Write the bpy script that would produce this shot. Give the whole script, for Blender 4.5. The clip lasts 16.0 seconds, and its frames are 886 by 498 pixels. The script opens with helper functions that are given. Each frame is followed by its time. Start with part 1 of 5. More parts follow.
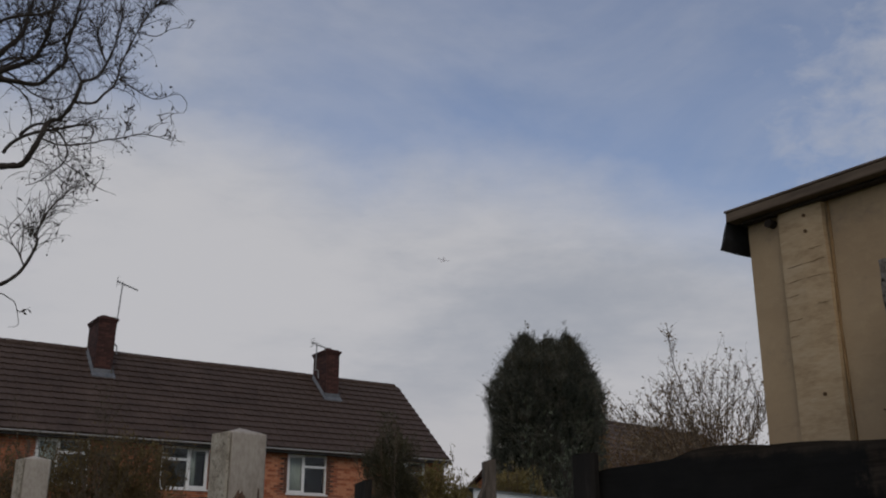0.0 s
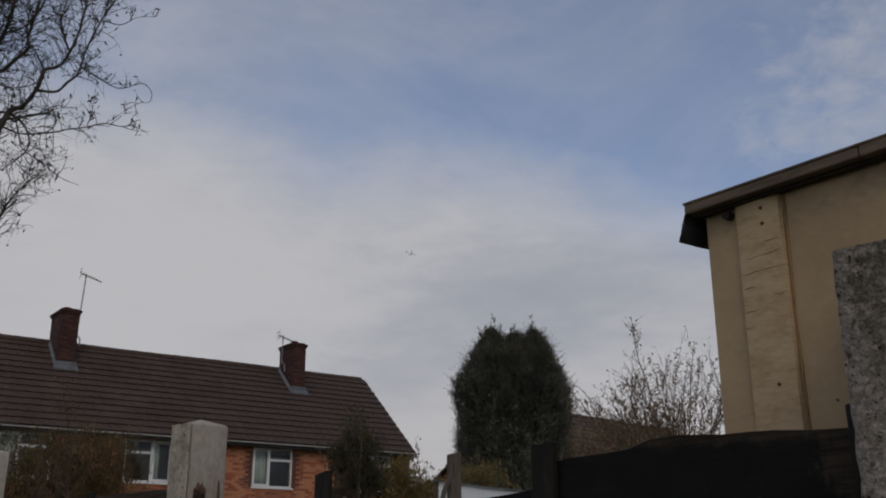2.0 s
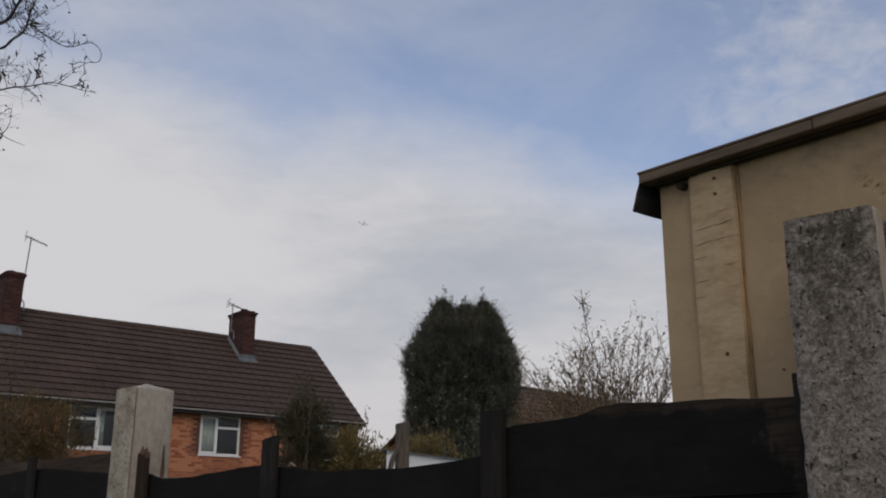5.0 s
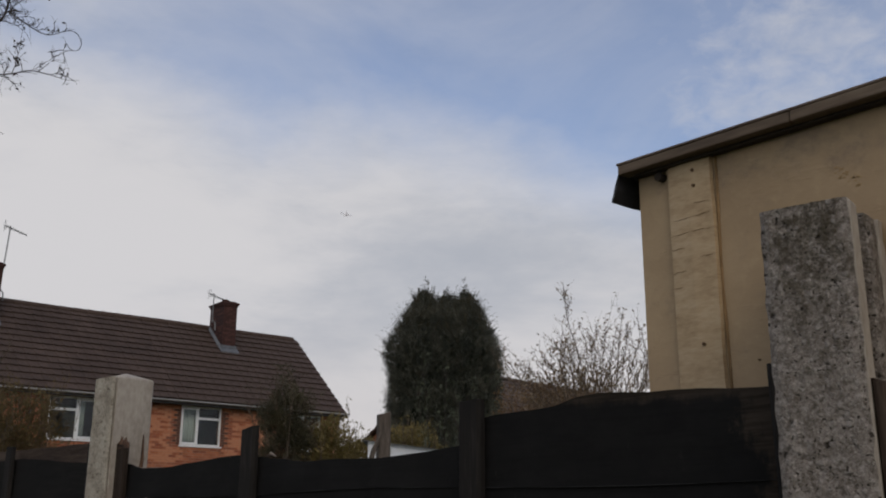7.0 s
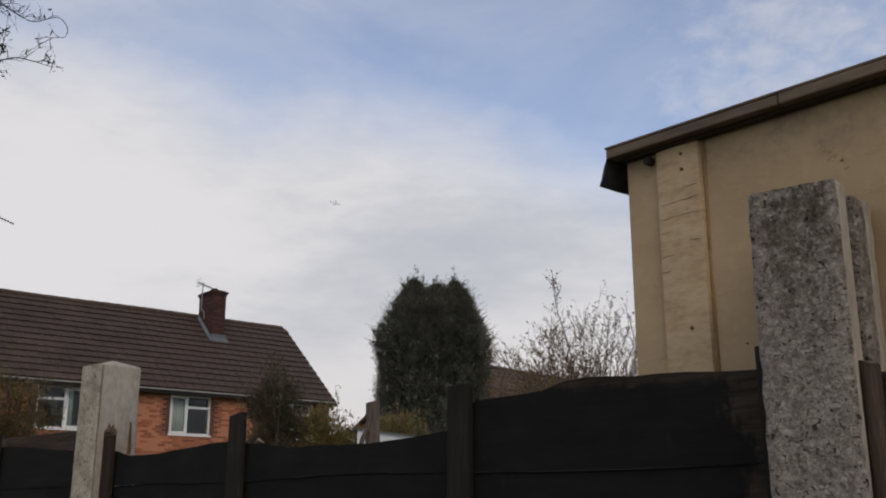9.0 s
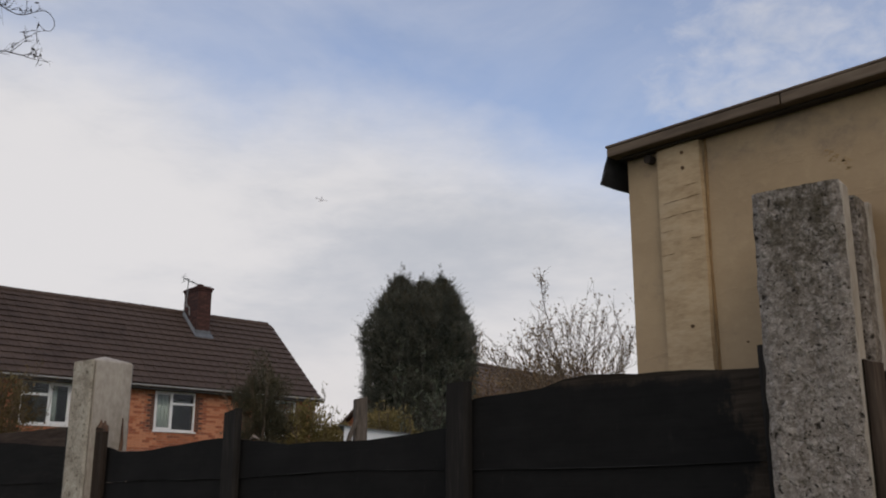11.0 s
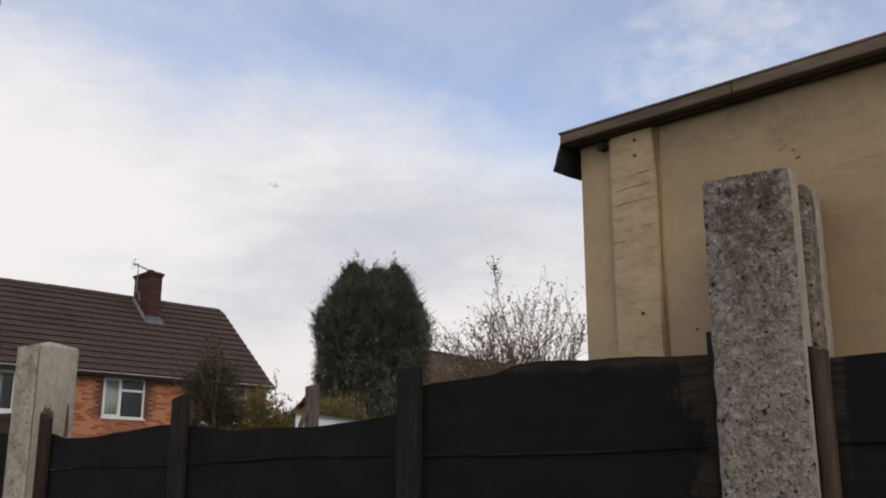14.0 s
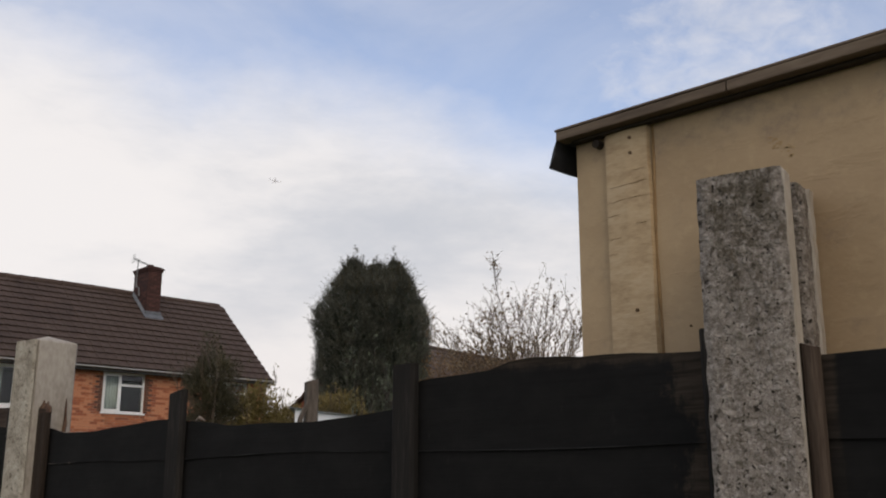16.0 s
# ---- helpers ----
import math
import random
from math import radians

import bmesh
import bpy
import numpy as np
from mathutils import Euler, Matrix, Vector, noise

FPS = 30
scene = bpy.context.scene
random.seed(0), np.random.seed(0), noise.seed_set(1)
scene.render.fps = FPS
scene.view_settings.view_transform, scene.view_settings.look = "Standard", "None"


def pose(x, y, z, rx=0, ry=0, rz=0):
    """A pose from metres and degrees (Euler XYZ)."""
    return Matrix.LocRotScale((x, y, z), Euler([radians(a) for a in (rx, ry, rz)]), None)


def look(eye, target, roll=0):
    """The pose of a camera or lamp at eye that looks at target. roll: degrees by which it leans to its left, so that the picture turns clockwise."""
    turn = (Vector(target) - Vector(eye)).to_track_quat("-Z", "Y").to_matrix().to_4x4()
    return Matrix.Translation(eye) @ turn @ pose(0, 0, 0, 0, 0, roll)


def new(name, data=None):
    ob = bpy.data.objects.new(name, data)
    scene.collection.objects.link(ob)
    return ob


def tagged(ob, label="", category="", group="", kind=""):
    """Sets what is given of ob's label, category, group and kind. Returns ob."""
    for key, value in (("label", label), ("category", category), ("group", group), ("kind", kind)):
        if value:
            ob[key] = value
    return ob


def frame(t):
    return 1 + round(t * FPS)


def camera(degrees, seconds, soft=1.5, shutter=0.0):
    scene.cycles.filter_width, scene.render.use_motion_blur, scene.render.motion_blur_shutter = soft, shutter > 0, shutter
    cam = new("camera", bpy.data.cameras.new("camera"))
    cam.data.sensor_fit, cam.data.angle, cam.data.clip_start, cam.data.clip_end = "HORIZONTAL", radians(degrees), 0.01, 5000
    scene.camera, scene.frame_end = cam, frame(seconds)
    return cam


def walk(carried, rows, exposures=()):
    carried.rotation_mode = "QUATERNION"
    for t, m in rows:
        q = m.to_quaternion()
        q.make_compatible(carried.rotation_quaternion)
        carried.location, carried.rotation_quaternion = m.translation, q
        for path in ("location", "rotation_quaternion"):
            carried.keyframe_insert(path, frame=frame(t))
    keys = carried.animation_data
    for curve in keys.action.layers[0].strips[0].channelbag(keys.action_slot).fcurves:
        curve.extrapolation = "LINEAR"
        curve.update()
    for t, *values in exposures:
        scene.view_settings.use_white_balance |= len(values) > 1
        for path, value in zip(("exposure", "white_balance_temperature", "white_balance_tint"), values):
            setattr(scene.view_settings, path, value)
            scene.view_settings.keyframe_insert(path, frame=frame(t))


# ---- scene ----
# ---- the camera and its way ----
cam = camera(48.78, 16.0, soft=2.0)
PATH = [
    (0.0, -0.0168, -0.0136, 1.6310, 107.900, -0.100, -33.000),
    (0.5, -0.0129, -0.0176, 1.6308, 107.922, 0.009, -33.364),
    (1.0, -0.0112, -0.0190, 1.6294, 107.828, -0.004, -33.819),
    (1.5, -0.0098, -0.0184, 1.6276, 107.630, 0.063, -34.265),
    (2.0, -0.0053, -0.0158, 1.6271, 107.529, 0.103, -34.911),
    (2.5, -0.0044, -0.0117, 1.6270, 107.266, 0.025, -35.582),
    (3.0, -0.0048, -0.0088, 1.6258, 106.987, -0.183, -36.182),
    (3.5, -0.0020, -0.0052, 1.6240, 106.746, -0.293, -36.646),
    (4.0, 0.0004, -0.0013, 1.6238, 106.409, -0.322, -37.177),
    (6.5, 0.0061, -0.0068, 1.6198, 105.421, -0.188, -38.670),
    (7.0, 0.0051, -0.0071, 1.6198, 105.351, -0.219, -38.978),
    (7.5, 0.0073, -0.0062, 1.6188, 105.258, -0.177, -39.183),
    (8.0, 0.0088, -0.0062, 1.6172, 105.043, -0.112, -39.331),
    (8.5, 0.0097, -0.0044, 1.6166, 104.907, -0.070, -39.386),
    (9.0, 0.0122, -0.0023, 1.6157, 104.695, -0.019, -39.565),
    (11.5, -0.0053, 0.0143, 1.6159, 104.414, -0.247, -41.035),
    (12.0, -0.0052, 0.0174, 1.6148, 104.211, -0.312, -41.790),
    (12.5, -0.0018, 0.0179, 1.6150, 103.979, -0.089, -42.254),
    (13.0, 0.0028, 0.0208, 1.6140, 103.846, -0.166, -42.585),
    (13.5, 0.0098, 0.0183, 1.6138, 103.800, 0.094, -42.923),
    (14.0, 0.0044, 0.0152, 1.6150, 103.804, 0.022, -43.186),
    (14.5, 0.0001, 0.0121, 1.6144, 103.852, -0.106, -43.309),
    (15.0, 0.0024, 0.0105, 1.6136, 103.751, -0.138, -43.378),
    (15.5, 0.0039, 0.0094, 1.6137, 103.552, -0.102, -43.210),
    (16.0, 0.0044, 0.0071, 1.6145, 103.553, -0.122, -43.222),
]
EXPOSURES = [(0.0, -0.62, 6330, 10), (0.5, -0.66, 6330, 10), (2.0, -0.68, 6350, 10), (2.6, -0.64, 6360, 10), (3.0, -0.44, 6370, 10), (3.5, -0.43, 6380, 10), (4.0, -0.36, 6400, 10), (7.0, -0.27, 6460, 10),
             (7.5, -0.32, 6470, 10), (8.0, -0.17, 6490, 10), (9.0, -0.06, 6520, 10), (11.5, -0.06, 6560, 10), (12.0, -0.04, 6580, 10), (12.6, 0.12, 6600, 10), (14.5, 0.2, 6680, 10), (16.0, 0.2, 6720, 10)]
walk(cam, [(t, pose(x, y, z, rx, ry, rz)) for t, x, y, z, rx, ry, rz in PATH], EXPOSURES)

# ---- sky and sun ----
SUN_EL, SUN_AZ = 34.0, 205.0      # azimuth clockwise from +y
SKY_AZ, SKY_EL = 39.0, 15.4       # middle of the cloud field that is seen


def sky_world():
    w = bpy.data.worlds.new("overcast_sky")
    scene.world = w
    w.use_nodes = True
    nt = w.node_tree
    N, L = nt.nodes, nt.links
    N.clear()

    def node(kind, operation="", clamp=False):
        n = N.new(kind)
        if operation:
            n.operation = operation
        if clamp:
            n.use_clamp = True
        return n

    def plug(sock, v):
        if isinstance(v, bpy.types.NodeSocket):
            L.new(v, sock)
        else:
            sock.default_value = v

    def m(op, a, b=0.0, c=0.0, clamp=False):
        n = node("ShaderNodeMath", op, clamp)
        plug(n.inputs[0], a), plug(n.inputs[1], b), plug(n.inputs[2], c)
        return n.outputs[0]

    def dot(a, v):
        n = node("ShaderNodeVectorMath", operation="DOT_PRODUCT")
        plug(n.inputs[0], a)
        n.inputs[1].default_value = v
        return n.outputs["Value"]

    def ramp(x, lo, hi, a=0.0, b=1.0):
        n = node("ShaderNodeMapRange")
        n.interpolation_type = "SMOOTHERSTEP"
        plug(n.inputs[0], x)
        for i, v in enumerate((lo, hi, a, b)):
            n.inputs[1 + i].default_value = v
        return n.outputs[0]

    def mix(f, a, b):
        n = node("ShaderNodeMix")
        n.data_type = "RGBA"
        plug(n.inputs[0], f), plug(n.inputs[6], a), plug(n.inputs[7], b)
        return n.outputs[2]

    def fbm(vec, scale, detail, rough, distort=0.0):
        n = node("ShaderNodeTexNoise")
        plug(n.inputs["Vector"], vec)
        n.inputs["Scale"].default_value, n.inputs["Detail"].default_value = scale, detail
        n.inputs["Roughness"].default_value, n.inputs["Distortion"].default_value = rough, distort
        return m("SUBTRACT", n.outputs[0], 0.5)

    way = node("ShaderNodeTexCoord").outputs["Generated"]
    az, el = radians(SKY_AZ), radians(SKY_EL)
    fwd = (math.sin(az) * math.cos(el), math.cos(az) * math.cos(el), math.sin(el))
    right = (math.cos(az), -math.sin(az), 0.0)
    up = tuple(Vector(right).cross(Vector(fwd)))
    depth = m("MAXIMUM", dot(way, fwd), 0.25)
    u = m("DIVIDE", dot(way, right), depth)
    v = m("DIVIDE", dot(way, up), depth)

    def puff(u0, v0, a, b, weight):
        p = m("POWER", m("DIVIDE", m("SUBTRACT", u, u0), a), 2.0)
        q = m("POWER", m("DIVIDE", m("SUBTRACT", v, v0), b), 2.0)
        return m("MULTIPLY", m("POWER", 2.718, m("MULTIPLY", m("ADD", p, q), -1.0)), weight)

    def total(*terms):
        s = terms[0]
        for t in terms[1:]:
            s = m("ADD", s, t)
        return s

    stretch = node("ShaderNodeVectorMath", operation="MULTIPLY")
    L.new(way, stretch.inputs[0])
    stretch.inputs[1].default_value = (1.0, 1.0, 1.7)
    flat = stretch.outputs[0]
    layer = node("ShaderNodeVectorMath", operation="MULTIPLY")
    L.new(way, layer.inputs[0])
    layer.inputs[1].default_value = (1.0, 1.0, 3.0)
    layered = layer.outputs[0]
    # the height of the cloud bank's upper edge, then how dense the cloud is
    edge = total(0.116, m("MULTIPLY", u, -0.2), puff(-0.45, 0.0, 0.16, 9.0, 0.03), puff(-0.06, 0.0, 0.09, 9.0, 0.012), puff(-0.2, 0.0, 0.06, 9.0, -0.012),
                 m("MULTIPLY", fbm(flat, 6.0, 8.0, 0.6, 0.2), 0.085), m("MULTIPLY", fbm(flat, 22.0, 6.0, 0.6, 0.2), 0.03))
    bank = ramp(m("SUBTRACT", edge, v), -0.125, 0.115)
    wisps = ramp(total(puff(0.42, 0.24, 0.2, 0.15, 0.4), puff(0.3, 0.13, 0.16, 0.1, 0.3), puff(-0.08, 0.25, 0.2, 0.03, 0.1),
                       m("MULTIPLY", fbm(flat, 24.0, 8.0, 0.6, 0.3), 0.72), -0.01), -0.12, 0.95, 0.0, 0.8)
    veil = ramp(fbm(flat, 3.2, 7.0, 0.6, 0.6), -0.2, 0.3, 0.2, 0.45)
    veil = m("ADD", veil, puff(-0.42, 0.27, 0.2, 0.16, 0.3))
    behind = ramp(dot(way, fwd), 0.55, -0.1, 0.0, 0.78)
    cover = m("MAXIMUM", m("MAXIMUM", m("MAXIMUM", bank, wisps), veil), behind)
    shade = total(puff(-0.02, -0.06, 0.17, 0.06, 0.4), puff(0.12, 0.0, 0.16, 0.05, 0.32), puff(0.12, -0.13, 0.2, 0.05, -0.3), puff(-0.12, -0.1, 0.07, 0.035, 0.2), puff(-0.4, -0.02, 0.2, 0.12, -0.35),
                  m("MULTIPLY", fbm(layered, 5.0, 8.0, 0.6, 0.3), 1.0), m("MULTIPLY", fbm(layered, 15.0, 6.0, 0.6, 0.4), 0.5))
    tone = mix(ramp(shade, -0.35, 0.75), (7.7, 7.55, 7.7, 1), (5.1, 5.35, 5.95, 1))
    tone = mix(ramp(v, -0.02, -0.24, 0.0, 0.75), tone, (7.5, 7.15, 7.15, 1))
    sky = node("ShaderNodeTexSky")
    sky.sky_type, sky.sun_disc, sky.sun_elevation, sky.sun_rotation = "NISHITA", False, radians(SUN_EL), radians(SUN_AZ)
    blue = node("ShaderNodeMix")
    blue.data_type, blue.blend_type = "RGBA", "MULTIPLY"
    blue.inputs[0].default_value = 1.0
    L.new(sky.outputs[0], blue.inputs[6])
    blue.inputs[7].default_value = (1.32, 1.38, 1.56, 1)
    bg = node("ShaderNodeBackground")
    L.new(mix(cover, blue.outputs[2], tone), bg.inputs[0])
    bg.inputs[1].default_value = 0.1
    L.new(bg.outputs[0], node("ShaderNodeOutputWorld").inputs[0])


sky_world()
sun = new("sun", bpy.data.lights.new("sun", "SUN"))
sun.data.energy, sun.data.angle, sun.data.color = 0.68, radians(30), (1.0, 0.87, 0.7)
sa, se = radians(SUN_AZ), radians(SUN_EL)
sun.matrix_world = look((100 * math.sin(sa) * math.cos(se), 100 * math.cos(sa) * math.cos(se), 100 * math.sin(se)), (0, 0, 0))


# ---- materials ----
def material(name, colours, scale=8.0, rough=0.8, bump=0.2, bump_scale=None, metal=0.0, stretch=(1, 1, 1), fine=40.0, vary=0.0, detail=6.0, stains=None, gloss=0.5):
    """Two scales of noise between the colours, with grain in the relief."""
    mat = bpy.data.materials.new(name)
    mat.use_nodes = True
    N, L = mat.node_tree.nodes, mat.node_tree.links
    bsdf = N["Principled BSDF"]
    co = N.new("ShaderNodeTexCoord").outputs["Object"]
    mp = N.new("ShaderNodeMapping")
    mp.inputs["Scale"].default_value = stretch
    L.new(co, mp.inputs[0])
    big = N.new("ShaderNodeTexNoise")
    big.inputs["Scale"].default_value, big.inputs["Detail"].default_value, big.inputs["Roughness"].default_value = scale, detail, 0.65
    L.new(mp.outputs[0], big.inputs["Vector"])
    small = N.new("ShaderNodeTexNoise")
    small.inputs["Scale"].default_value, small.inputs["Detail"].default_value = fine, 4.0
    L.new(mp.outputs[0], small.inputs["Vector"])
    add = N.new("ShaderNodeMath")
    add.operation = "MULTIPLY_ADD"
    L.new(small.outputs[0], add.inputs[0])
    add.inputs[1].default_value = 0.45
    L.new(big.outputs[0], add.inputs[2])
    value = add.outputs[0]
    if vary:
        info = N.new("ShaderNodeObjectInfo")
        k = N.new("ShaderNodeMath")
        k.operation = "MULTIPLY_ADD"
        L.new(info.outputs["Random"], k.inputs[0])
        k.inputs[1].default_value = vary
        L.new(value, k.inputs[2])
        value = k.outputs[0]
    r = N.new("ShaderNodeValToRGB")
    els = r.color_ramp.elements
    lo, hi = 0.5, 0.95 + vary
    for i, c in enumerate(colours):
        pos = lo + (hi - lo) * i / max(1, len(colours) - 1)
        e = els[i] if i < 2 else els.new(pos)
        e.position, e.color = pos, (*c, 1)
    L.new(value, r.inputs[0])
    out = r.outputs[0]
    if stains:
        colour, s_scale, low, high, s_stretch = stains
        mp2 = N.new("ShaderNodeMapping")
        mp2.inputs["Scale"].default_value = s_stretch
        L.new(co, mp2.inputs[0])
        st = N.new("ShaderNodeTexNoise")
        st.inputs["Scale"].default_value, st.inputs["Detail"].default_value, st.inputs["Roughness"].default_value = s_scale, 8.0, 0.7
        L.new(mp2.outputs[0], st.inputs["Vector"])
        rg = N.new("ShaderNodeMapRange")
        amount = st.outputs[0]
        L.new(amount, rg.inputs[0])
        rg.inputs[1].default_value, rg.inputs[2].default_value = low, high
        mx = N.new("ShaderNodeMix")
        mx.data_type = "RGBA"
        L.new(rg.outputs[0], mx.inputs[0])
        L.new(out, mx.inputs[6])
        mx.inputs[7].default_value = (*colour, 1)
        out = mx.outputs[2]
    L.new(out, bsdf.inputs["Base Color"])
    bsdf.inputs["Roughness"].default_value, bsdf.inputs["Metallic"].default_value = rough, metal
    bsdf.inputs["Specular IOR Level"].default_value = gloss
    if bump:
        b = N.new("ShaderNodeBump")
        b.inputs["Strength"].default_value, b.inputs["Distance"].default_value = bump, bump_scale or 0.01
        L.new(value, b.inputs["Height"])
        L.new(b.outputs[0], bsdf.inputs["Normal"])
    return mat


def glass_material():
    mat = bpy.data.materials.new("window_glass")
    mat.use_nodes = True
    N, L = mat.node_tree.nodes, mat.node_tree.links
    b = N["Principled BSDF"]
    b.inputs["Base Color"].default_value = (0.9, 0.95, 0.95, 1)
    b.inputs["Roughness"].default_value, b.inputs["Transmission Weight"].default_value, b.inputs["IOR"].default_value = 0.03, 1.0, 1.3
    return mat


def brick_material():
    mat = bpy.data.materials.new("orange_brick")
    mat.use_nodes = True
    N, L = mat.node_tree.nodes, mat.node_tree.links
    b = N["Principled BSDF"]
    co = N.new("ShaderNodeTexCoord").outputs["Object"]
    sep = N.new("ShaderNodeSeparateXYZ")
    L.new(co, sep.inputs[0])
    s = N.new("ShaderNodeMath")
    L.new(sep.outputs[0], s.inputs[0])
    L.new(sep.outputs[1], s.inputs[1])
    com = N.new("ShaderNodeCombineXYZ")
    L.new(s.outputs[0], com.inputs[0])
    L.new(sep.outputs[2], com.inputs[1])
    br = N.new("ShaderNodeTexBrick")
    L.new(com.outputs[0], br.inputs["Vector"])
    br.inputs["Scale"].default_value = 1.0
    br.inputs["Brick Width"].default_value, br.inputs["Row Height"].default_value, br.inputs["Mortar Size"].default_value = 0.225, 0.075, 0.006
    br.inputs["Color1"].default_value, br.inputs["Color2"].default_value, br.inputs["Mortar"].default_value = (0.39, 0.13, 0.057, 1), (0.21, 0.066, 0.037, 1), (0.32, 0.21, 0.14, 1)
    no = N.new("ShaderNodeTexNoise")
    no.inputs["Scale"].default_value, no.inputs["Detail"].default_value = 4.0, 8.0
    L.new(co, no.inputs["Vector"])
    mx = N.new("ShaderNodeMix")
    mx.data_type, mx.blend_type = "RGBA", "OVERLAY"
    mx.inputs[0].default_value = 0.6
    L.new(br.outputs[0], mx.inputs[6])
    L.new(no.outputs[0], mx.inputs[7])
    L.new(mx.outputs[2], b.inputs["Base Color"])
    b.inputs["Roughness"].default_value = 0.9
    bp = N.new("ShaderNodeBump")
    bp.inputs["Strength"].default_value, bp.inputs["Distance"].default_value, bp.invert = 0.6, 0.01, True
    L.new(br.outputs["Fac"], bp.inputs["Height"])
    L.new(bp.outputs[0], b.inputs["Normal"])
    return mat


class Nodes:
    """Short calls for building a node material."""

    def __init__(self, name):
        self.mat = bpy.data.materials.new(name)
        self.mat.use_nodes = True
        self.N, self.L = self.mat.node_tree.nodes, self.mat.node_tree.links
        self.out = self.N["Principled BSDF"]
        self.co = self.N.new("ShaderNodeTexCoord").outputs["Object"]
        sep = self.N.new("ShaderNodeSeparateXYZ")
        self.L.new(self.co, sep.inputs[0])
        self.x, self.y, self.z = sep.outputs

    def put(self, sock, v):
        if isinstance(v, bpy.types.NodeSocket):
            self.L.new(v, sock)
        else:
            sock.default_value = v

    def math(self, op, a, b=0.0):
        n = self.N.new("ShaderNodeMath")
        n.operation = op
        self.put(n.inputs[0], a), self.put(n.inputs[1], b)
        return n.outputs[0]

    def span(self, x, lo, hi, a=0.0, b=1.0):
        n = self.N.new("ShaderNodeMapRange")
        n.interpolation_type = "SMOOTHSTEP"
        for k, v in enumerate((x, lo, hi, a, b)):
            self.put(n.inputs[k], v)
        return n.outputs[0]

    def scaled(self, size):
        n = self.N.new("ShaderNodeMapping")
        n.inputs["Scale"].default_value = size
        self.L.new(self.co, n.inputs[0])
        return n.outputs[0]

    def noise(self, scale, detail=6.0, rough=0.6, vec=None, distort=0.0):
        n = self.N.new("ShaderNodeTexNoise")
        n.inputs["Scale"].default_value, n.inputs["Detail"].default_value = scale, detail
        n.inputs["Roughness"].default_value, n.inputs["Distortion"].default_value = rough, distort
        self.L.new(vec or self.co, n.inputs["Vector"])
        return n.outputs[0]

    def cells(self, scale, vec=None):
        v = self.N.new("ShaderNodeTexVoronoi")
        v.inputs["Scale"].default_value = scale
        self.L.new(vec or self.co, v.inputs["Vector"])
        sp = self.N.new("ShaderNodeSeparateColor")
        self.L.new(v.outputs["Color"], sp.inputs[0])
        return v.outputs["Distance"], sp.outputs[0]

    def mix(self, f, a, b):
        n = self.N.new("ShaderNodeMix")
        n.data_type = "RGBA"
        for k, v in ((0, f), (6, a), (7, b)):
            self.put(n.inputs[k], (*v, 1) if isinstance(v, tuple) else v)
        return n.outputs[2]

    def finish(self, colour, rough, gloss=0.5, height=None, strength=0.4, distance=0.004):
        self.put(self.out.inputs["Base Color"], colour)
        self.put(self.out.inputs["Roughness"], rough)
        self.out.inputs["Specular IOR Level"].default_value = gloss
        if height is not None:
            b = self.N.new("ShaderNodeBump")
            b.inputs["Strength"].default_value, b.inputs["Distance"].default_value = strength, distance
            self.L.new(height, b.inputs["Height"])
            self.L.new(b.outputs[0], self.out.inputs["Normal"])
        return self.mat


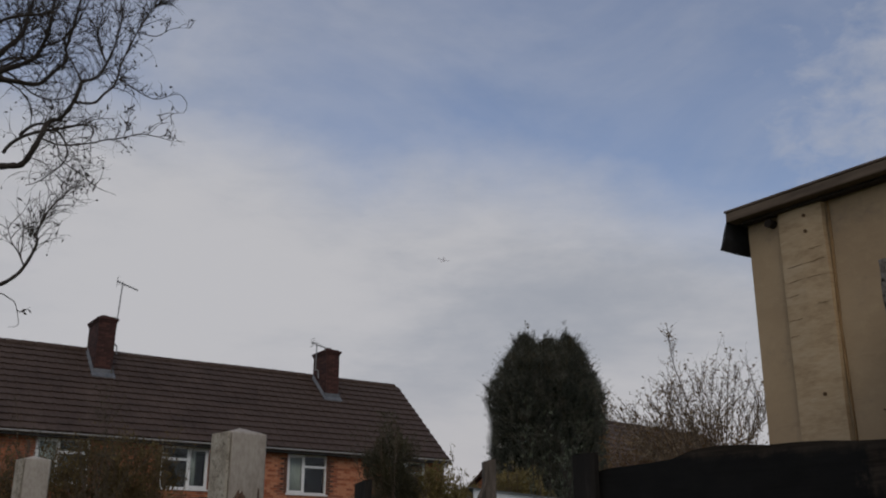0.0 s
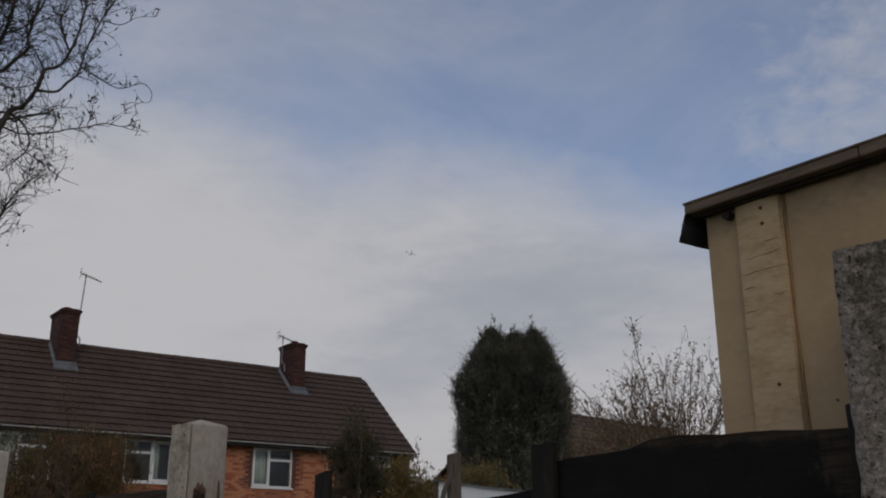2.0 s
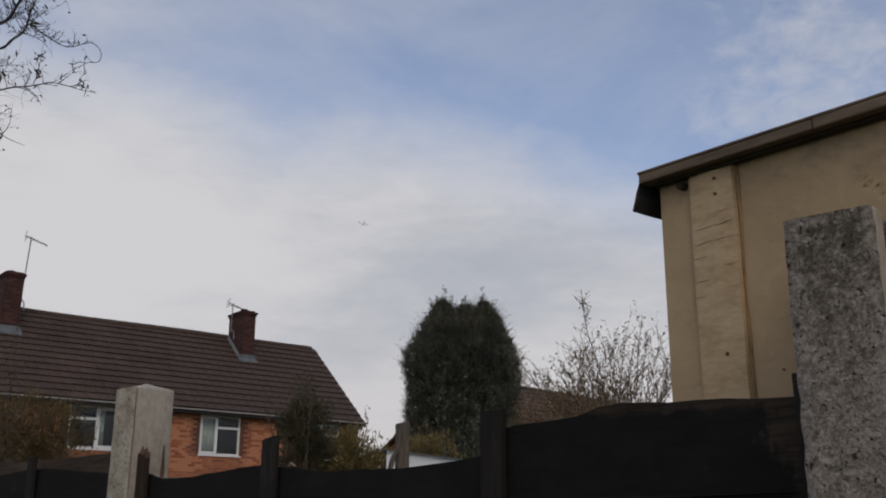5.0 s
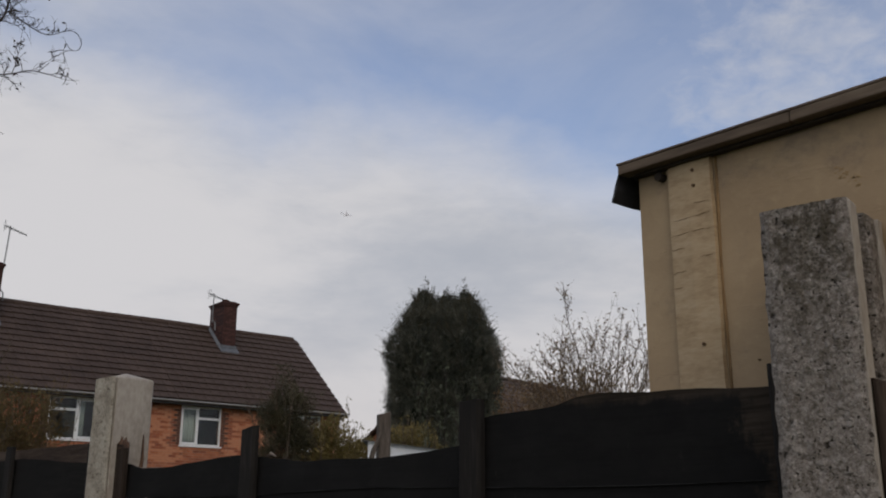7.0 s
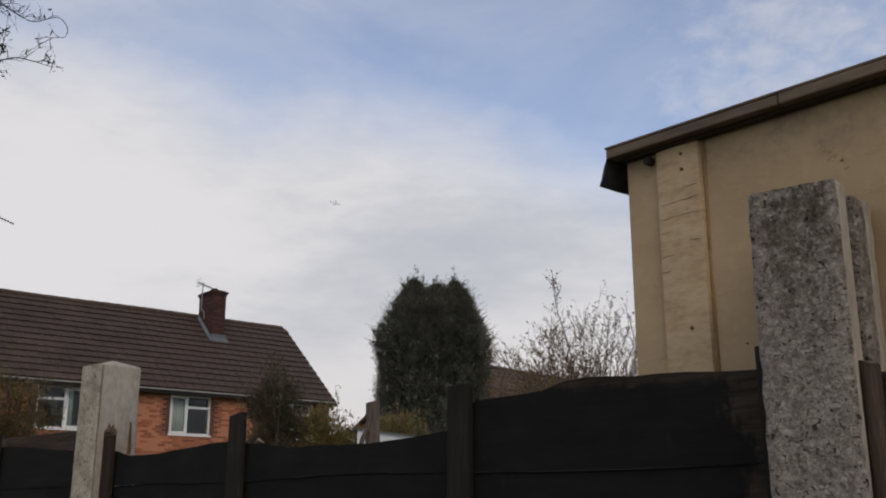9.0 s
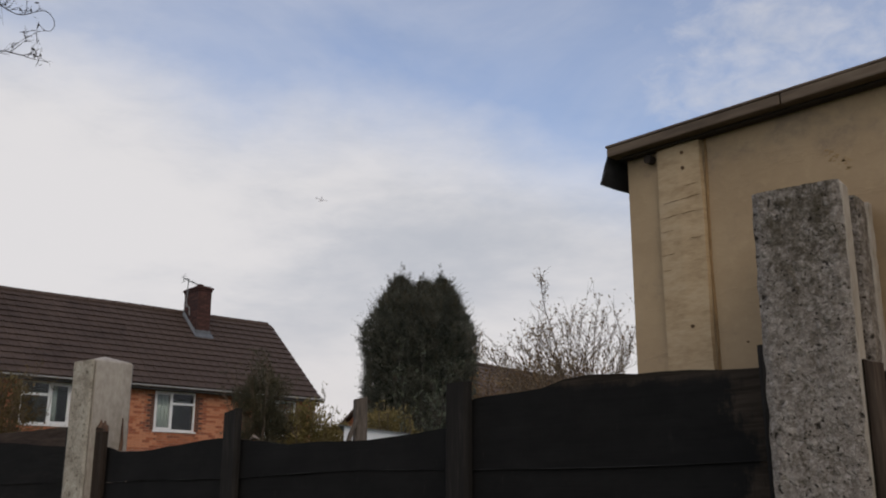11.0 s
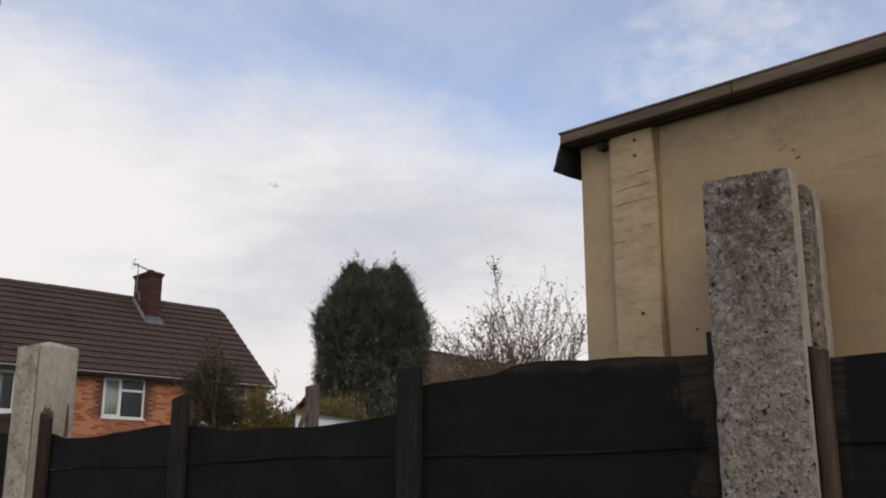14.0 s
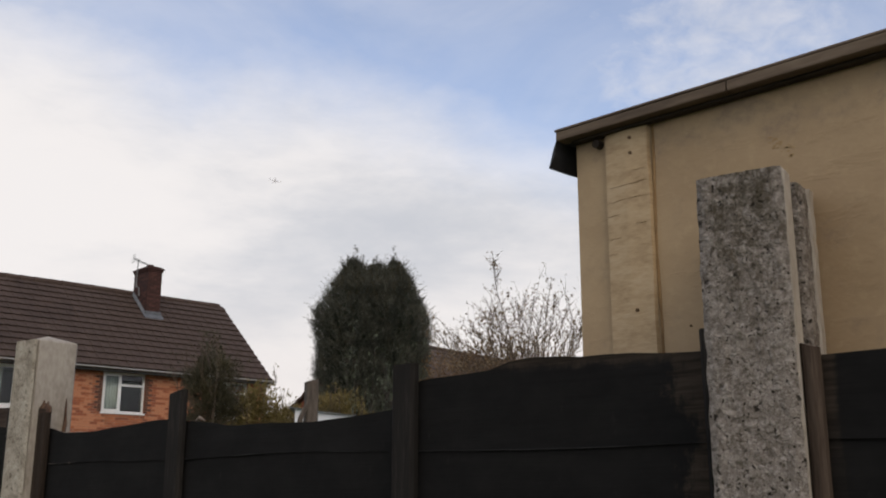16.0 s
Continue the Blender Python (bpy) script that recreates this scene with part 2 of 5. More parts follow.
def aggregate_material():
    """Weathered grey concrete with round pits painted shade-dark, pale grains and dark growth near its head."""
    k = Nodes("exposed_aggregate_concrete")
    wob = k.N.new("ShaderNodeTexNoise")
    wob.inputs["Scale"].default_value, wob.inputs["Detail"].default_value = 120, 4
    k.L.new(k.co, wob.inputs["Vector"])
    bent = k.N.new("ShaderNodeVectorMath")
    bent.operation = "MULTIPLY_ADD"
    k.put(bent.inputs[0], wob.outputs["Color"]), k.put(bent.inputs[1], (0.012, 0.012, 0.012)), k.put(bent.inputs[2], k.co)
    bent = bent.outputs[0]
    body = k.mix(k.span(k.noise(48, 9, 0.78), 0.36, 0.66), (0.184, 0.155, 0.131), (0.335, 0.296, 0.26))
    body = k.mix(k.math("MULTIPLY", k.span(k.noise(170, 6, 0.75), 0.48, 0.64), 0.6), body, (0.47, 0.425, 0.385))
    grit = k.span(k.noise(110, 8, 0.78), 0.5, 0.37)
    body = k.mix(k.math("MULTIPLY", grit, 0.75), body, (0.085, 0.07, 0.056))
    growth = k.math("ADD", k.noise(62, 9, 0.8), k.span(k.z, 1.72, 1.93, -0.02, 0.1))
    growth = k.math("ADD", growth, k.span(k.math("ABSOLUTE", k.math("ADD", k.y, 0.004)), 0.015, 0.045, 0.03, -0.05))
    body = k.mix(k.span(growth, 0.5, 0.7, 0.0, 0.85), body, (0.066, 0.054, 0.034))
    dist, pick = k.cells(120, bent)
    knob = k.math("MULTIPLY", k.span(dist, 0.45, 0.2), k.span(pick, 0.78, 0.82))
    body = k.mix(k.math("MULTIPLY", knob, 0.32), body, (0.47, 0.43, 0.39))
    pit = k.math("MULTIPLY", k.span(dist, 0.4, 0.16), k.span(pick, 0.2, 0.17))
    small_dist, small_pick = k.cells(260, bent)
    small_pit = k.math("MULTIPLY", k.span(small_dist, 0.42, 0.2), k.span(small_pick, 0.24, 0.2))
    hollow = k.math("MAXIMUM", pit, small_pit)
    # hollows get a near-black colour, so their inner shade is painted in
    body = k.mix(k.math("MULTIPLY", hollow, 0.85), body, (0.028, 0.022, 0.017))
    high = k.math("SUBTRACT", k.math("ADD", k.math("MULTIPLY", knob, 0.4), k.math("ADD", k.noise(150, 6, 0.7), k.noise(62, 5, 0.6))), k.math("MULTIPLY", hollow, 1.3))
    return k.finish(body, 0.95, 0.2, high, 1.0, 0.005)


def worn_stain_material(name, end, way, top=None, low=None, soft=0.02, ragged=0.1):
    """Black stain on sawn boards, worn to bare brown wood past `end` along y, above a sloping line `top` and only over height `low`."""
    k = Nodes(name)
    grain = k.noise(7, 8, 0.65, k.scaled((1, 0.5, 9)))
    fine = k.noise(38, 5, 0.6, k.scaled((1, 0.35, 8)))
    both = k.math("ADD", k.math("MULTIPLY", grain, 0.65), k.math("MULTIPLY", fine, 0.35))
    worn = k.math("ADD", k.math("MULTIPLY", both, 0.35), k.math("MULTIPLY", k.noise(10, 9, 0.74, k.scaled((1, 0.8, 1.3))), 0.65))
    black = k.mix(k.span(worn, 0.36, 0.66), (0.0074, 0.0071, 0.007), (0.0135, 0.0127, 0.0122))
    scuff = k.span(k.noise(26, 7, 0.7, k.scaled((1, 2.4, 0.8))), 0.6, 0.78)
    black = k.mix(k.math("MULTIPLY", scuff, 0.5), black, (0.03, 0.028, 0.026))
    brown = k.mix(k.span(both, 0.36, 0.66), (0.016, 0.0122, 0.0092), (0.052, 0.04, 0.03))
    rag = k.math("SUBTRACT", k.math("ADD", k.math("MULTIPLY", k.noise(7, 9, 0.72, k.scaled((1, 1, 1.5))), 0.7), k.math("MULTIPLY", k.noise(60, 5, 0.7, k.scaled((1, 2.0, 0.7))), 0.3)), 0.5)
    inside = k.math("ADD", k.math("MULTIPLY", k.math("SUBTRACT", k.y, end), way), k.math("MULTIPLY", rag, ragged))
    amount = k.span(inside, 0.0, soft)
    if low is not None:
        amount = k.math("MAXIMUM", amount, k.span(k.math("ADD", k.z, k.math("MULTIPLY", rag, 0.12)), low + 0.03, low - 0.03, 0.0, 0.8))
    if top:
        line = k.math("ADD", k.math("MULTIPLY", k.math("SUBTRACT", k.y, end), top[1]), top[0])
        under = k.math("ADD", k.math("SUBTRACT", line, k.z), k.math("MULTIPLY", rag, 0.06))
        amount = k.math("MULTIPLY", amount, k.span(under, -0.003, 0.011))
    return k.finish(k.mix(amount, brown, black), 0.9, 0.12, both, 0.35, 0.004)


def cream_material():
    """Thin cream paint on smooth masonry: hairline trowel marks, grey grime under the eaves board, thin brown weeps."""
    k = Nodes("cream_masonry_paint")
    wide = k.noise(3.2, 7, 0.6, k.scaled((1, 0.8, 1.4)))
    fine = k.noise(55, 6, 0.65)
    tone = k.mix(k.span(wide, 0.34, 0.68), (0.34, 0.239, 0.139), (0.435, 0.318, 0.19))
    tone = k.mix(k.math("MULTIPLY", k.span(fine, 0.5, 0.72), 0.35), tone, (0.48, 0.36, 0.21))
    trowel = k.span(k.noise(16, 9, 0.7, k.scaled((1, 0.45, 2.6)), 0.4), 0.54, 0.74)
    tone = k.mix(k.math("MULTIPLY", trowel, 0.4), tone, (0.25, 0.172, 0.095))
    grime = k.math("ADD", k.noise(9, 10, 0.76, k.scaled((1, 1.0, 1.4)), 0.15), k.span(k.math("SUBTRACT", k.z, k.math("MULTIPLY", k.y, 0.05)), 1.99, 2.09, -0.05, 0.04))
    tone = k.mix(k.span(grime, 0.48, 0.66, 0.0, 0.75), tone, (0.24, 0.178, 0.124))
    weep = k.span(k.noise(22, 8, 0.7, k.scaled((1, 1.5, 0.12))), 0.62, 0.74, 0.0, 0.4)
    tone = k.mix(weep, tone, (0.26, 0.165, 0.08))
    return k.finish(tone, 0.78, 0.35, k.math("ADD", fine, k.math("ADD", wide, trowel)), 0.3, 0.003)


AGGREGATE = aggregate_material()
WORN_CONCRETE = material("worn_speckled_concrete", [(0.17, 0.145, 0.11), (0.34, 0.3, 0.24), (0.44, 0.4, 0.33)], 22, 0.95, 0.5, 0.003, fine=210, stains=((0.1, 0.08, 0.055), 75, 0.54, 0.66, (1, 1, 1)))
FLAKE = material("flaked_brown_paint", [(0.28, 0.185, 0.09), (0.38, 0.26, 0.135)], 40, 0.9, 0.2, 0.001)
CONCRETE = material("smooth_concrete", [(0.27, 0.232, 0.19), (0.39, 0.345, 0.29), (0.47, 0.425, 0.365)], 9, 0.9, 0.25, 0.004, fine=130, stretch=(1, 1, 0.45), stains=((0.17, 0.135, 0.1), 16, 0.6, 0.8, (1, 1, 0.3)))
WOOD_ARGS = dict(scale=5, rough=0.9, bump=0.35, bump_scale=0.004, stretch=(1, 0.6, 6), fine=30, vary=0.1, gloss=0.12)
BLACKS = [(0.0068, 0.0063, 0.006), (0.0105, 0.0096, 0.009), (0.0165, 0.0143, 0.0125)]
BLACK_WOOD = material("black_stained_wood", BLACKS, stains=((0.03, 0.02, 0.012), 3.2, 0.6, 0.74, (1, 1.0, 2.2)), **WOOD_ARGS)
WORN_BY_POST = worn_stain_material("black_stain_worn_by_post", -0.836, 1.0, (1.7525, 0.055), None, 0.03, 0.3)
WORN_END = worn_stain_material("black_stain_worn_end", 0.862, -1.0, None, 1.66, 0.008, 0.025)
BATTEN_WOOD = material("weathered_dark_batten", [(0.0088, 0.008, 0.0076), (0.017, 0.0148, 0.0132), (0.036, 0.031, 0.027)], 6, 0.85, 0.5, 0.003, stretch=(5, 5, 0.5), fine=40, vary=0.2, gloss=0.15)
BROWN_BATTEN = material("weathered_brown_batten", [(0.024, 0.016, 0.011), (0.052, 0.036, 0.026), (0.095, 0.07, 0.052)], 6, 0.9, 0.6, 0.003, stretch=(6, 6, 0.5), fine=60, gloss=0.2)
GREY_WOOD = material("grey_weathered_wood", [(0.04, 0.03, 0.024), (0.085, 0.067, 0.053), (0.15, 0.122, 0.098)], 9, 0.9, 0.5, 0.004, stretch=(5, 5, 0.6), fine=50)
FASCIA_WOOD = material("brown_weathered_fascia", [(0.07, 0.048, 0.032), (0.128, 0.091, 0.061), (0.185, 0.14, 0.098)], 7, 0.85, 0.4, 0.003, stretch=(4, 0.6, 4), fine=40)
CREAM = cream_material()
CREAM_BOARD = material("cream_painted_board", [(0.33, 0.225, 0.12), (0.44, 0.318, 0.182), (0.49, 0.37, 0.23)], 6.0, 0.7, 0.35, 0.003, fine=50, stretch=(1, 2, 6), stains=((0.27, 0.17, 0.08), 9, 0.58, 0.8, (1, 3, 0.6)))
RUST = material("rusty_brown_stain", [(0.06, 0.032, 0.015), (0.17, 0.095, 0.042)], 30, 0.9, 0.3, 0.002)
SEAM = material("ochre_brown_seam", [(0.17, 0.1, 0.042), (0.32, 0.2, 0.09)], 30, 0.9, 0.3, 0.002)
SPLIT_BATTEN = material("dark_brown_split_batten", [(0.014, 0.01, 0.0075), (0.032, 0.022, 0.016), (0.06, 0.043, 0.031)], 6, 0.9, 0.6, 0.003, stretch=(6, 6, 0.5), fine=60, gloss=0.2)
BROWN_BOARD = material("bare_brown_fence_board", [(0.024, 0.016, 0.012), (0.052, 0.036, 0.027), (0.085, 0.062, 0.047)], scale=5, rough=0.9, bump=0.4, bump_scale=0.004, stretch=(1, 0.6, 6), fine=30, gloss=0.15)
ROT_AND_SHADE = material("rotten_wood_with_shade", [(0.016, 0.011, 0.008), (0.04, 0.026, 0.017)], 30, 0.95, 0.6, 0.003)
BROKEN = material("broken_reddish_wood", [(0.03, 0.016, 0.011), (0.08, 0.042, 0.026), (0.19, 0.11, 0.062)], 30, 0.9, 0.6, 0.003, stretch=(3, 3, 0.6))
BARE = material("bare_pale_wood", [(0.12, 0.09, 0.07), (0.28, 0.22, 0.18)], 30, 0.9, 0.3, 0.002)
LAP_EDGE = material("scuffed_dark_edge", [(0.009, 0.0086, 0.0083), (0.019, 0.018, 0.017)], 30, 0.9, 0.3, 0.002)
FAR_ROOF = material("weathered_red_brown_tile", [(0.038, 0.023, 0.017), (0.066, 0.042, 0.031), (0.096, 0.064, 0.048)], 1.5, 0.9, 0.3, 0.01, fine=9)
SPRIG = material("small_green_sprig_leaf", [(0.05, 0.062, 0.034), (0.1, 0.115, 0.066)], 8, 0.6, 0.0)
CRACK = material("dark_crack", [(0.1, 0.062, 0.03), (0.19, 0.12, 0.055)], 30, 0.95, 0.2, 0.001)
FELT = material("black_roofing_felt", [(0.012, 0.012, 0.014), (0.03, 0.03, 0.033)], 20, 0.85, 0.5, 0.003, fine=150)
ROOF_TILE = material("brown_concrete_tile", [(0.0361, 0.0215, 0.0155), (0.0585, 0.0361, 0.0267), (0.0843, 0.055, 0.0413)], 1.1, 0.85, 0.3, 0.01, fine=9, stretch=(1, 1, 1), vary=0.06, stains=((0.1118, 0.0946, 0.0731), 2.5, 0.62, 0.85, (1, 1, 1)))
BRICK = brick_material()
DARK_BRICK = material("dark_brown_brick", [(0.05, 0.025, 0.018), (0.1, 0.045, 0.03)], 8, 0.9, 0.3, 0.004, vary=0.3)
BRICK_PIECE = material("orange_facing_brick", [(0.16, 0.052, 0.033), (0.31, 0.098, 0.046), (0.41, 0.138, 0.06), (0.47, 0.2, 0.105)], 6, 0.9, 0.3, 0.004, fine=30, vary=0.7)
CHIMNEY_PIECE = material("sooty_red_brick", [(0.022, 0.0095, 0.0078), (0.046, 0.017, 0.013), (0.078, 0.03, 0.022)], 5, 0.9, 0.3, 0.004, fine=20, vary=0.4)
CHIMNEY_BRICK = material("dark_red_brick", [(0.0264, 0.0106, 0.0084), (0.0458, 0.0167, 0.0128), (0.0704, 0.0264, 0.0202)], 3.0, 0.9, 0.4, 0.01, fine=14, stretch=(1, 1, 3))
LEAD = material("grey_lead", [(0.07, 0.076, 0.085), (0.115, 0.122, 0.134), (0.17, 0.178, 0.19)], 5, 0.55, 0.3, 0.01)
WHITE_PVC = material("white_plastic", [(0.68, 0.69, 0.69), (0.8, 0.8, 0.79)], 4, 0.4, 0.0)
GUTTER_GREY = material("pale_grey_gutter", [(0.204, 0.1955, 0.187), (0.34, 0.3272, 0.306)], 3, 0.5, 0.1)
# near-black eaves colour that paints in the shadow below the gutter
EAVES_SHADE = material("painted_eaves_shade", [(0.02, 0.018, 0.017), (0.035, 0.03, 0.028)], 4, 0.7, 0.1)
CURTAIN = material("pale_curtain_cloth", [(0.26, 0.3, 0.28), (0.42, 0.45, 0.42)], 5, 0.9, 0.2, stretch=(8, 1, 0.4))
ROOM = material("dim_room_plaster", [(0.1, 0.1, 0.1), (0.16, 0.16, 0.155)], 2, 0.9, 0.0)
GLASS = glass_material()
METAL = material("dull_aluminium", [(0.2, 0.2, 0.2), (0.32, 0.32, 0.32)], 20, 0.45, 0.0, metal=0.7)
BARK = material("dark_willow_bark", [(0.015, 0.0108, 0.0078), (0.03, 0.0222, 0.0162), (0.051, 0.039, 0.0288)], 14, 0.9, 0.5, 0.01, stretch=(1, 1, 0.4))
TWIG = material("brown_twig_bark", [(0.06, 0.043, 0.03), (0.13, 0.095, 0.066)], 14, 0.9, 0.2)
CONIFER_LEAF = material("dark_cypress_foliage", [(0.02, 0.024, 0.019), (0.062, 0.066, 0.05), (0.17, 0.162, 0.125)], 3.4, 0.75, 0.0, fine=26)
# near-black core colour: shade inside the cypress, painted in
CONIFER_SHADE = material("painted_cypress_inner_shade", [(0.006, 0.009, 0.006), (0.012, 0.017, 0.01)], 6, 0.95, 0.6, 0.05, fine=40, gloss=0.1)
CONIFER_BROWN = material("browning_cypress_tips", [(0.05, 0.045, 0.025), (0.1, 0.08, 0.045)], 4, 0.85, 0.0)
BUSH_LEAF = material("olive_bush_leaf", [(0.023, 0.022, 0.011), (0.05, 0.044, 0.02), (0.105, 0.082, 0.035)], 3.0, 0.7, 0.0)
GOLD_LEAF = material("golden_green_leaf", [(0.075, 0.062, 0.02), (0.15, 0.115, 0.034), (0.25, 0.18, 0.055)], 4.0, 0.7, 0.0)
BROWN_LEAF = material("dead_brown_leaf", [(0.08, 0.046, 0.022), (0.15, 0.09, 0.042), (0.24, 0.16, 0.075)], 4.0, 0.85, 0.0)
HEDGE_LEAF = material("dry_golden_hedge_leaf", [(0.055, 0.038, 0.015), (0.115, 0.08, 0.03), (0.19, 0.14, 0.055)], 4.0, 0.85, 0.0)
BUD = material("grey_brown_catkin", [(0.09, 0.062, 0.038), (0.19, 0.14, 0.09), (0.32, 0.25, 0.165)], 12, 0.9, 0.0)
GRASS = material("rough_grass", [(0.035, 0.045, 0.015), (0.065, 0.075, 0.025), (0.1, 0.095, 0.04)], 0.8, 0.95, 0.5, 0.05, fine=14)
PALE_SHEET = material("pale_plastic_sheet", [(0.58, 0.61, 0.66), (0.74, 0.76, 0.79)], 3, 0.35, 0.1)
AIRCRAFT = material("white_aircraft_paint", [(0.6, 0.6, 0.62), (0.75, 0.75, 0.77)], 0.1, 0.4, 0.0)


# ---- building blocks ----
def mesh_of(name, bm, mat, smooth=False):
    me = bpy.data.meshes.new(name)
    bm.normal_update()
    bm.to_mesh(me)
    bm.free()
    if mat:
        me.materials.append(mat)
    if smooth:
        for p in me.polygons:
            p.use_smooth = True
    return me


def part(name, bm, mat, parent, label="", smooth=False):
    ob = new(name, mesh_of(name, bm, mat, smooth))
    ob.parent = parent
    return tagged(ob, label)


def thing(name, label, category, at=(0, 0, 0), group="", turn=0.0):
    ob = new(name)
    ob.matrix_basis = pose(*at, 0, 0, turn)
    return tagged(ob, label, category, group)


def box(bm, x0, x1, y0, y1, z0, z1, bevel=0.0):
    v = [bm.verts.new(p) for p in ((x0, y0, z0), (x1, y0, z0), (x1, y1, z0), (x0, y1, z0), (x0, y0, z1), (x1, y0, z1), (x1, y1, z1), (x0, y1, z1))]
    fs = [bm.faces.new([v[i] for i in q]) for q in ((3, 2, 1, 0), (4, 5, 6, 7), (0, 1, 5, 4), (1, 2, 6, 5), (2, 3, 7, 6), (3, 0, 4, 7))]
    if bevel:
        bmesh.ops.bevel(bm, geom=list({e for f in fs for e in f.edges}), offset=bevel, segments=2, affect="EDGES", profile=0.6)
    return bm


def boxes(*sizes, bevel=0.0):
    bm = bmesh.new()
    for s in sizes:
        box(bm, *s, bevel=bevel)
    return bm


def tube(bm, pts, radii, sides=6):
    pts = [Vector(p) for p in pts]
    rings, ref = [], Vector((0.31, 0.17, 0.93))
    for i, p in enumerate(pts):
        d = (pts[min(i + 1, len(pts) - 1)] - pts[max(i - 1, 0)]).normalized()
        a = d.cross(ref)
        a = (a if a.length > 0.1 else d.cross(Vector((1, 0, 0)))).normalized()
        b = d.cross(a)
        ref = b if b.length > 0.5 else ref
        r = radii[i] if isinstance(radii, (list, tuple)) else radii
        rings.append([bm.verts.new(p + r * (math.cos(6.2832 * k / sides) * a + math.sin(6.2832 * k / sides) * b)) for k in range(sides)])
        ref = a.cross(d)
    for r0, r1 in zip(rings, rings[1:]):
        for k in range(sides):
            bm.faces.new((r0[k], r0[(k + 1) % sides], r1[(k + 1) % sides], r1[k]))
    bm.faces.new(rings[0][::-1]), bm.faces.new(rings[-1])
    return bm


def spline(points, steps=6):
    """A smooth line through a few control points."""
    p = [Vector(q) for q in points]
    p = [2 * p[0] - p[1], *p, 2 * p[-1] - p[-2]]
    out = []
    for a, b, c, d in zip(p, p[1:], p[2:], p[3:]):
        for i in range(steps):
            t = i / steps
            out.append(0.5 * (2 * b + (c - a) * t + (2 * a - 5 * b + 4 * c - d) * t * t + (3 * b - a - 3 * c + d) * t ** 3))
    return out + [p[-2]]


def cloud_mesh(name, verts, faces, mat, parent, label="", kind=""):
    """Joins many small pieces (leaves, buds, twigs) into one part."""
    me = bpy.data.meshes.new(name)
    me.from_pydata(verts, [], faces)
    me.materials.append(mat)
    ob = new(name, me)
    ob.parent = parent
    return tagged(ob, label, kind=kind)


def add_leaf(verts, faces, at, way, side, length, width):
    """A small folded leaf of two triangles."""
    n = len(verts)
    way, side = way.normalized(), side.normalized()
    mid = at + way * length * 0.45
    lift = way.cross(side) * width * 0.25
    verts += [tuple(at), tuple(mid + side * width * 0.5 + lift), tuple(at + way * length), tuple(mid - side * width * 0.5 + lift)]
    faces += [(n, n + 1, n + 2), (n, n + 2, n + 3)]


def any_way(rng):
    while True:
        v = Vector((rng.uniform(-1, 1), rng.uniform(-1, 1), rng.uniform(-1, 1)))
        if 0.05 < v.length < 1:
            return v.normalized()


# ---- the ground ----
def ground():
    bm = bmesh.new()
    n, half = 60, 1500.0
    rows = []
    for i in range(n + 1):
        a = 2 * i / n - 1
        row = []
        for j in range(n + 1):
            b = 2 * j / n - 1
            x, y = half * a * abs(a) ** 2, half * b * abs(b) ** 2
            row.append(bm.verts.new((x, y, 0.05 * noise.noise((x * 0.2, y * 0.2, 0)) - 0.06)))
        rows.append(row)
    for i in range(n):
        for j in range(n):
            bm.faces.new((rows[i][j], rows[i + 1][j], rows[i + 1][j + 1], rows[i][j + 1]))
    ob = new("ground", mesh_of("ground", bm, GRASS))
    tagged(ob, "rough short grass of gardens behind the fence", "ground", kind="structure")


ground()


# ---- the fence ----
POST_D, POST_W = 0.1215, 0.091
FLANGE = 0.03


def concrete_post(x, y, top, seed, twist=0.0, label="", lean=0.0, peak=0.008, solid=False):
    post = thing("concrete_post", label, "fence post", (x, y, 0), "fence posts")
    post.matrix_basis = pose(x, y, 0, lean, 0, twist)
    w = POST_W / 2
    # slotted body behind the worn front face
    a = FLANGE
    core = POST_D - 0.055
    outline = [(0.010, -w), (a, -w), (a + 0.004, -w + 0.026), (core, -w + 0.026), (core, w - 0.026), (a + 0.004, w - 0.026), (a, w), (0.010, w), (0.008, w - 0.003), (0.008, -w + 0.003)]
    if solid:
        deep = 0.112
        outline = [(0.010, -w), (deep - 0.006, -w), (deep, -w + 0.006), (deep, w - 0.006), (deep - 0.006, w), (0.010, w), (0.008, w - 0.003), (0.008, -w + 0.003)]
    bm = bmesh.new()
    levels = [-0.3, top - 0.5, top - 0.3, top - 0.15, top - 0.06, top - 0.004]
    rings = [[bm.verts.new((px + 0.0012 * noise.noise((px * 40, py * 40, z * 9 + seed)), py + 0.0015 * noise.noise((px * 30, py * 30 + 5, z * 7 + seed)), z)) for px, py in outline] for z in levels]
    k = len(outline)
    for r0, r1 in zip(rings, rings[1:]):
        for i in range(k):
            bm.faces.new((r0[i], r0[(i + 1) % k], r1[(i + 1) % k], r1[i]))
    mid = 0.056 if solid else 0.035
    cap = [bm.verts.new((mid + (v.co.x - mid) * 0.95, v.co.y * 0.95, top)) for v in rings[-1]]
    tip = bm.verts.new((mid, 0, top + peak))
    for i in range(k):
        bm.faces.new((rings[-1][i], rings[-1][(i + 1) % k], cap[(i + 1) % k], cap[i]))
        bm.faces.new((cap[i], cap[(i + 1) % k], tip))
    part("post_body", bm, CONCRETE, post, "smooth cast concrete sides with a slot")
    if not solid:
        rear_flange(post, core, w, top, peak, seed)
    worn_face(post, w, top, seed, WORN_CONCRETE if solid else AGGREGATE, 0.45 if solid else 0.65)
    return post


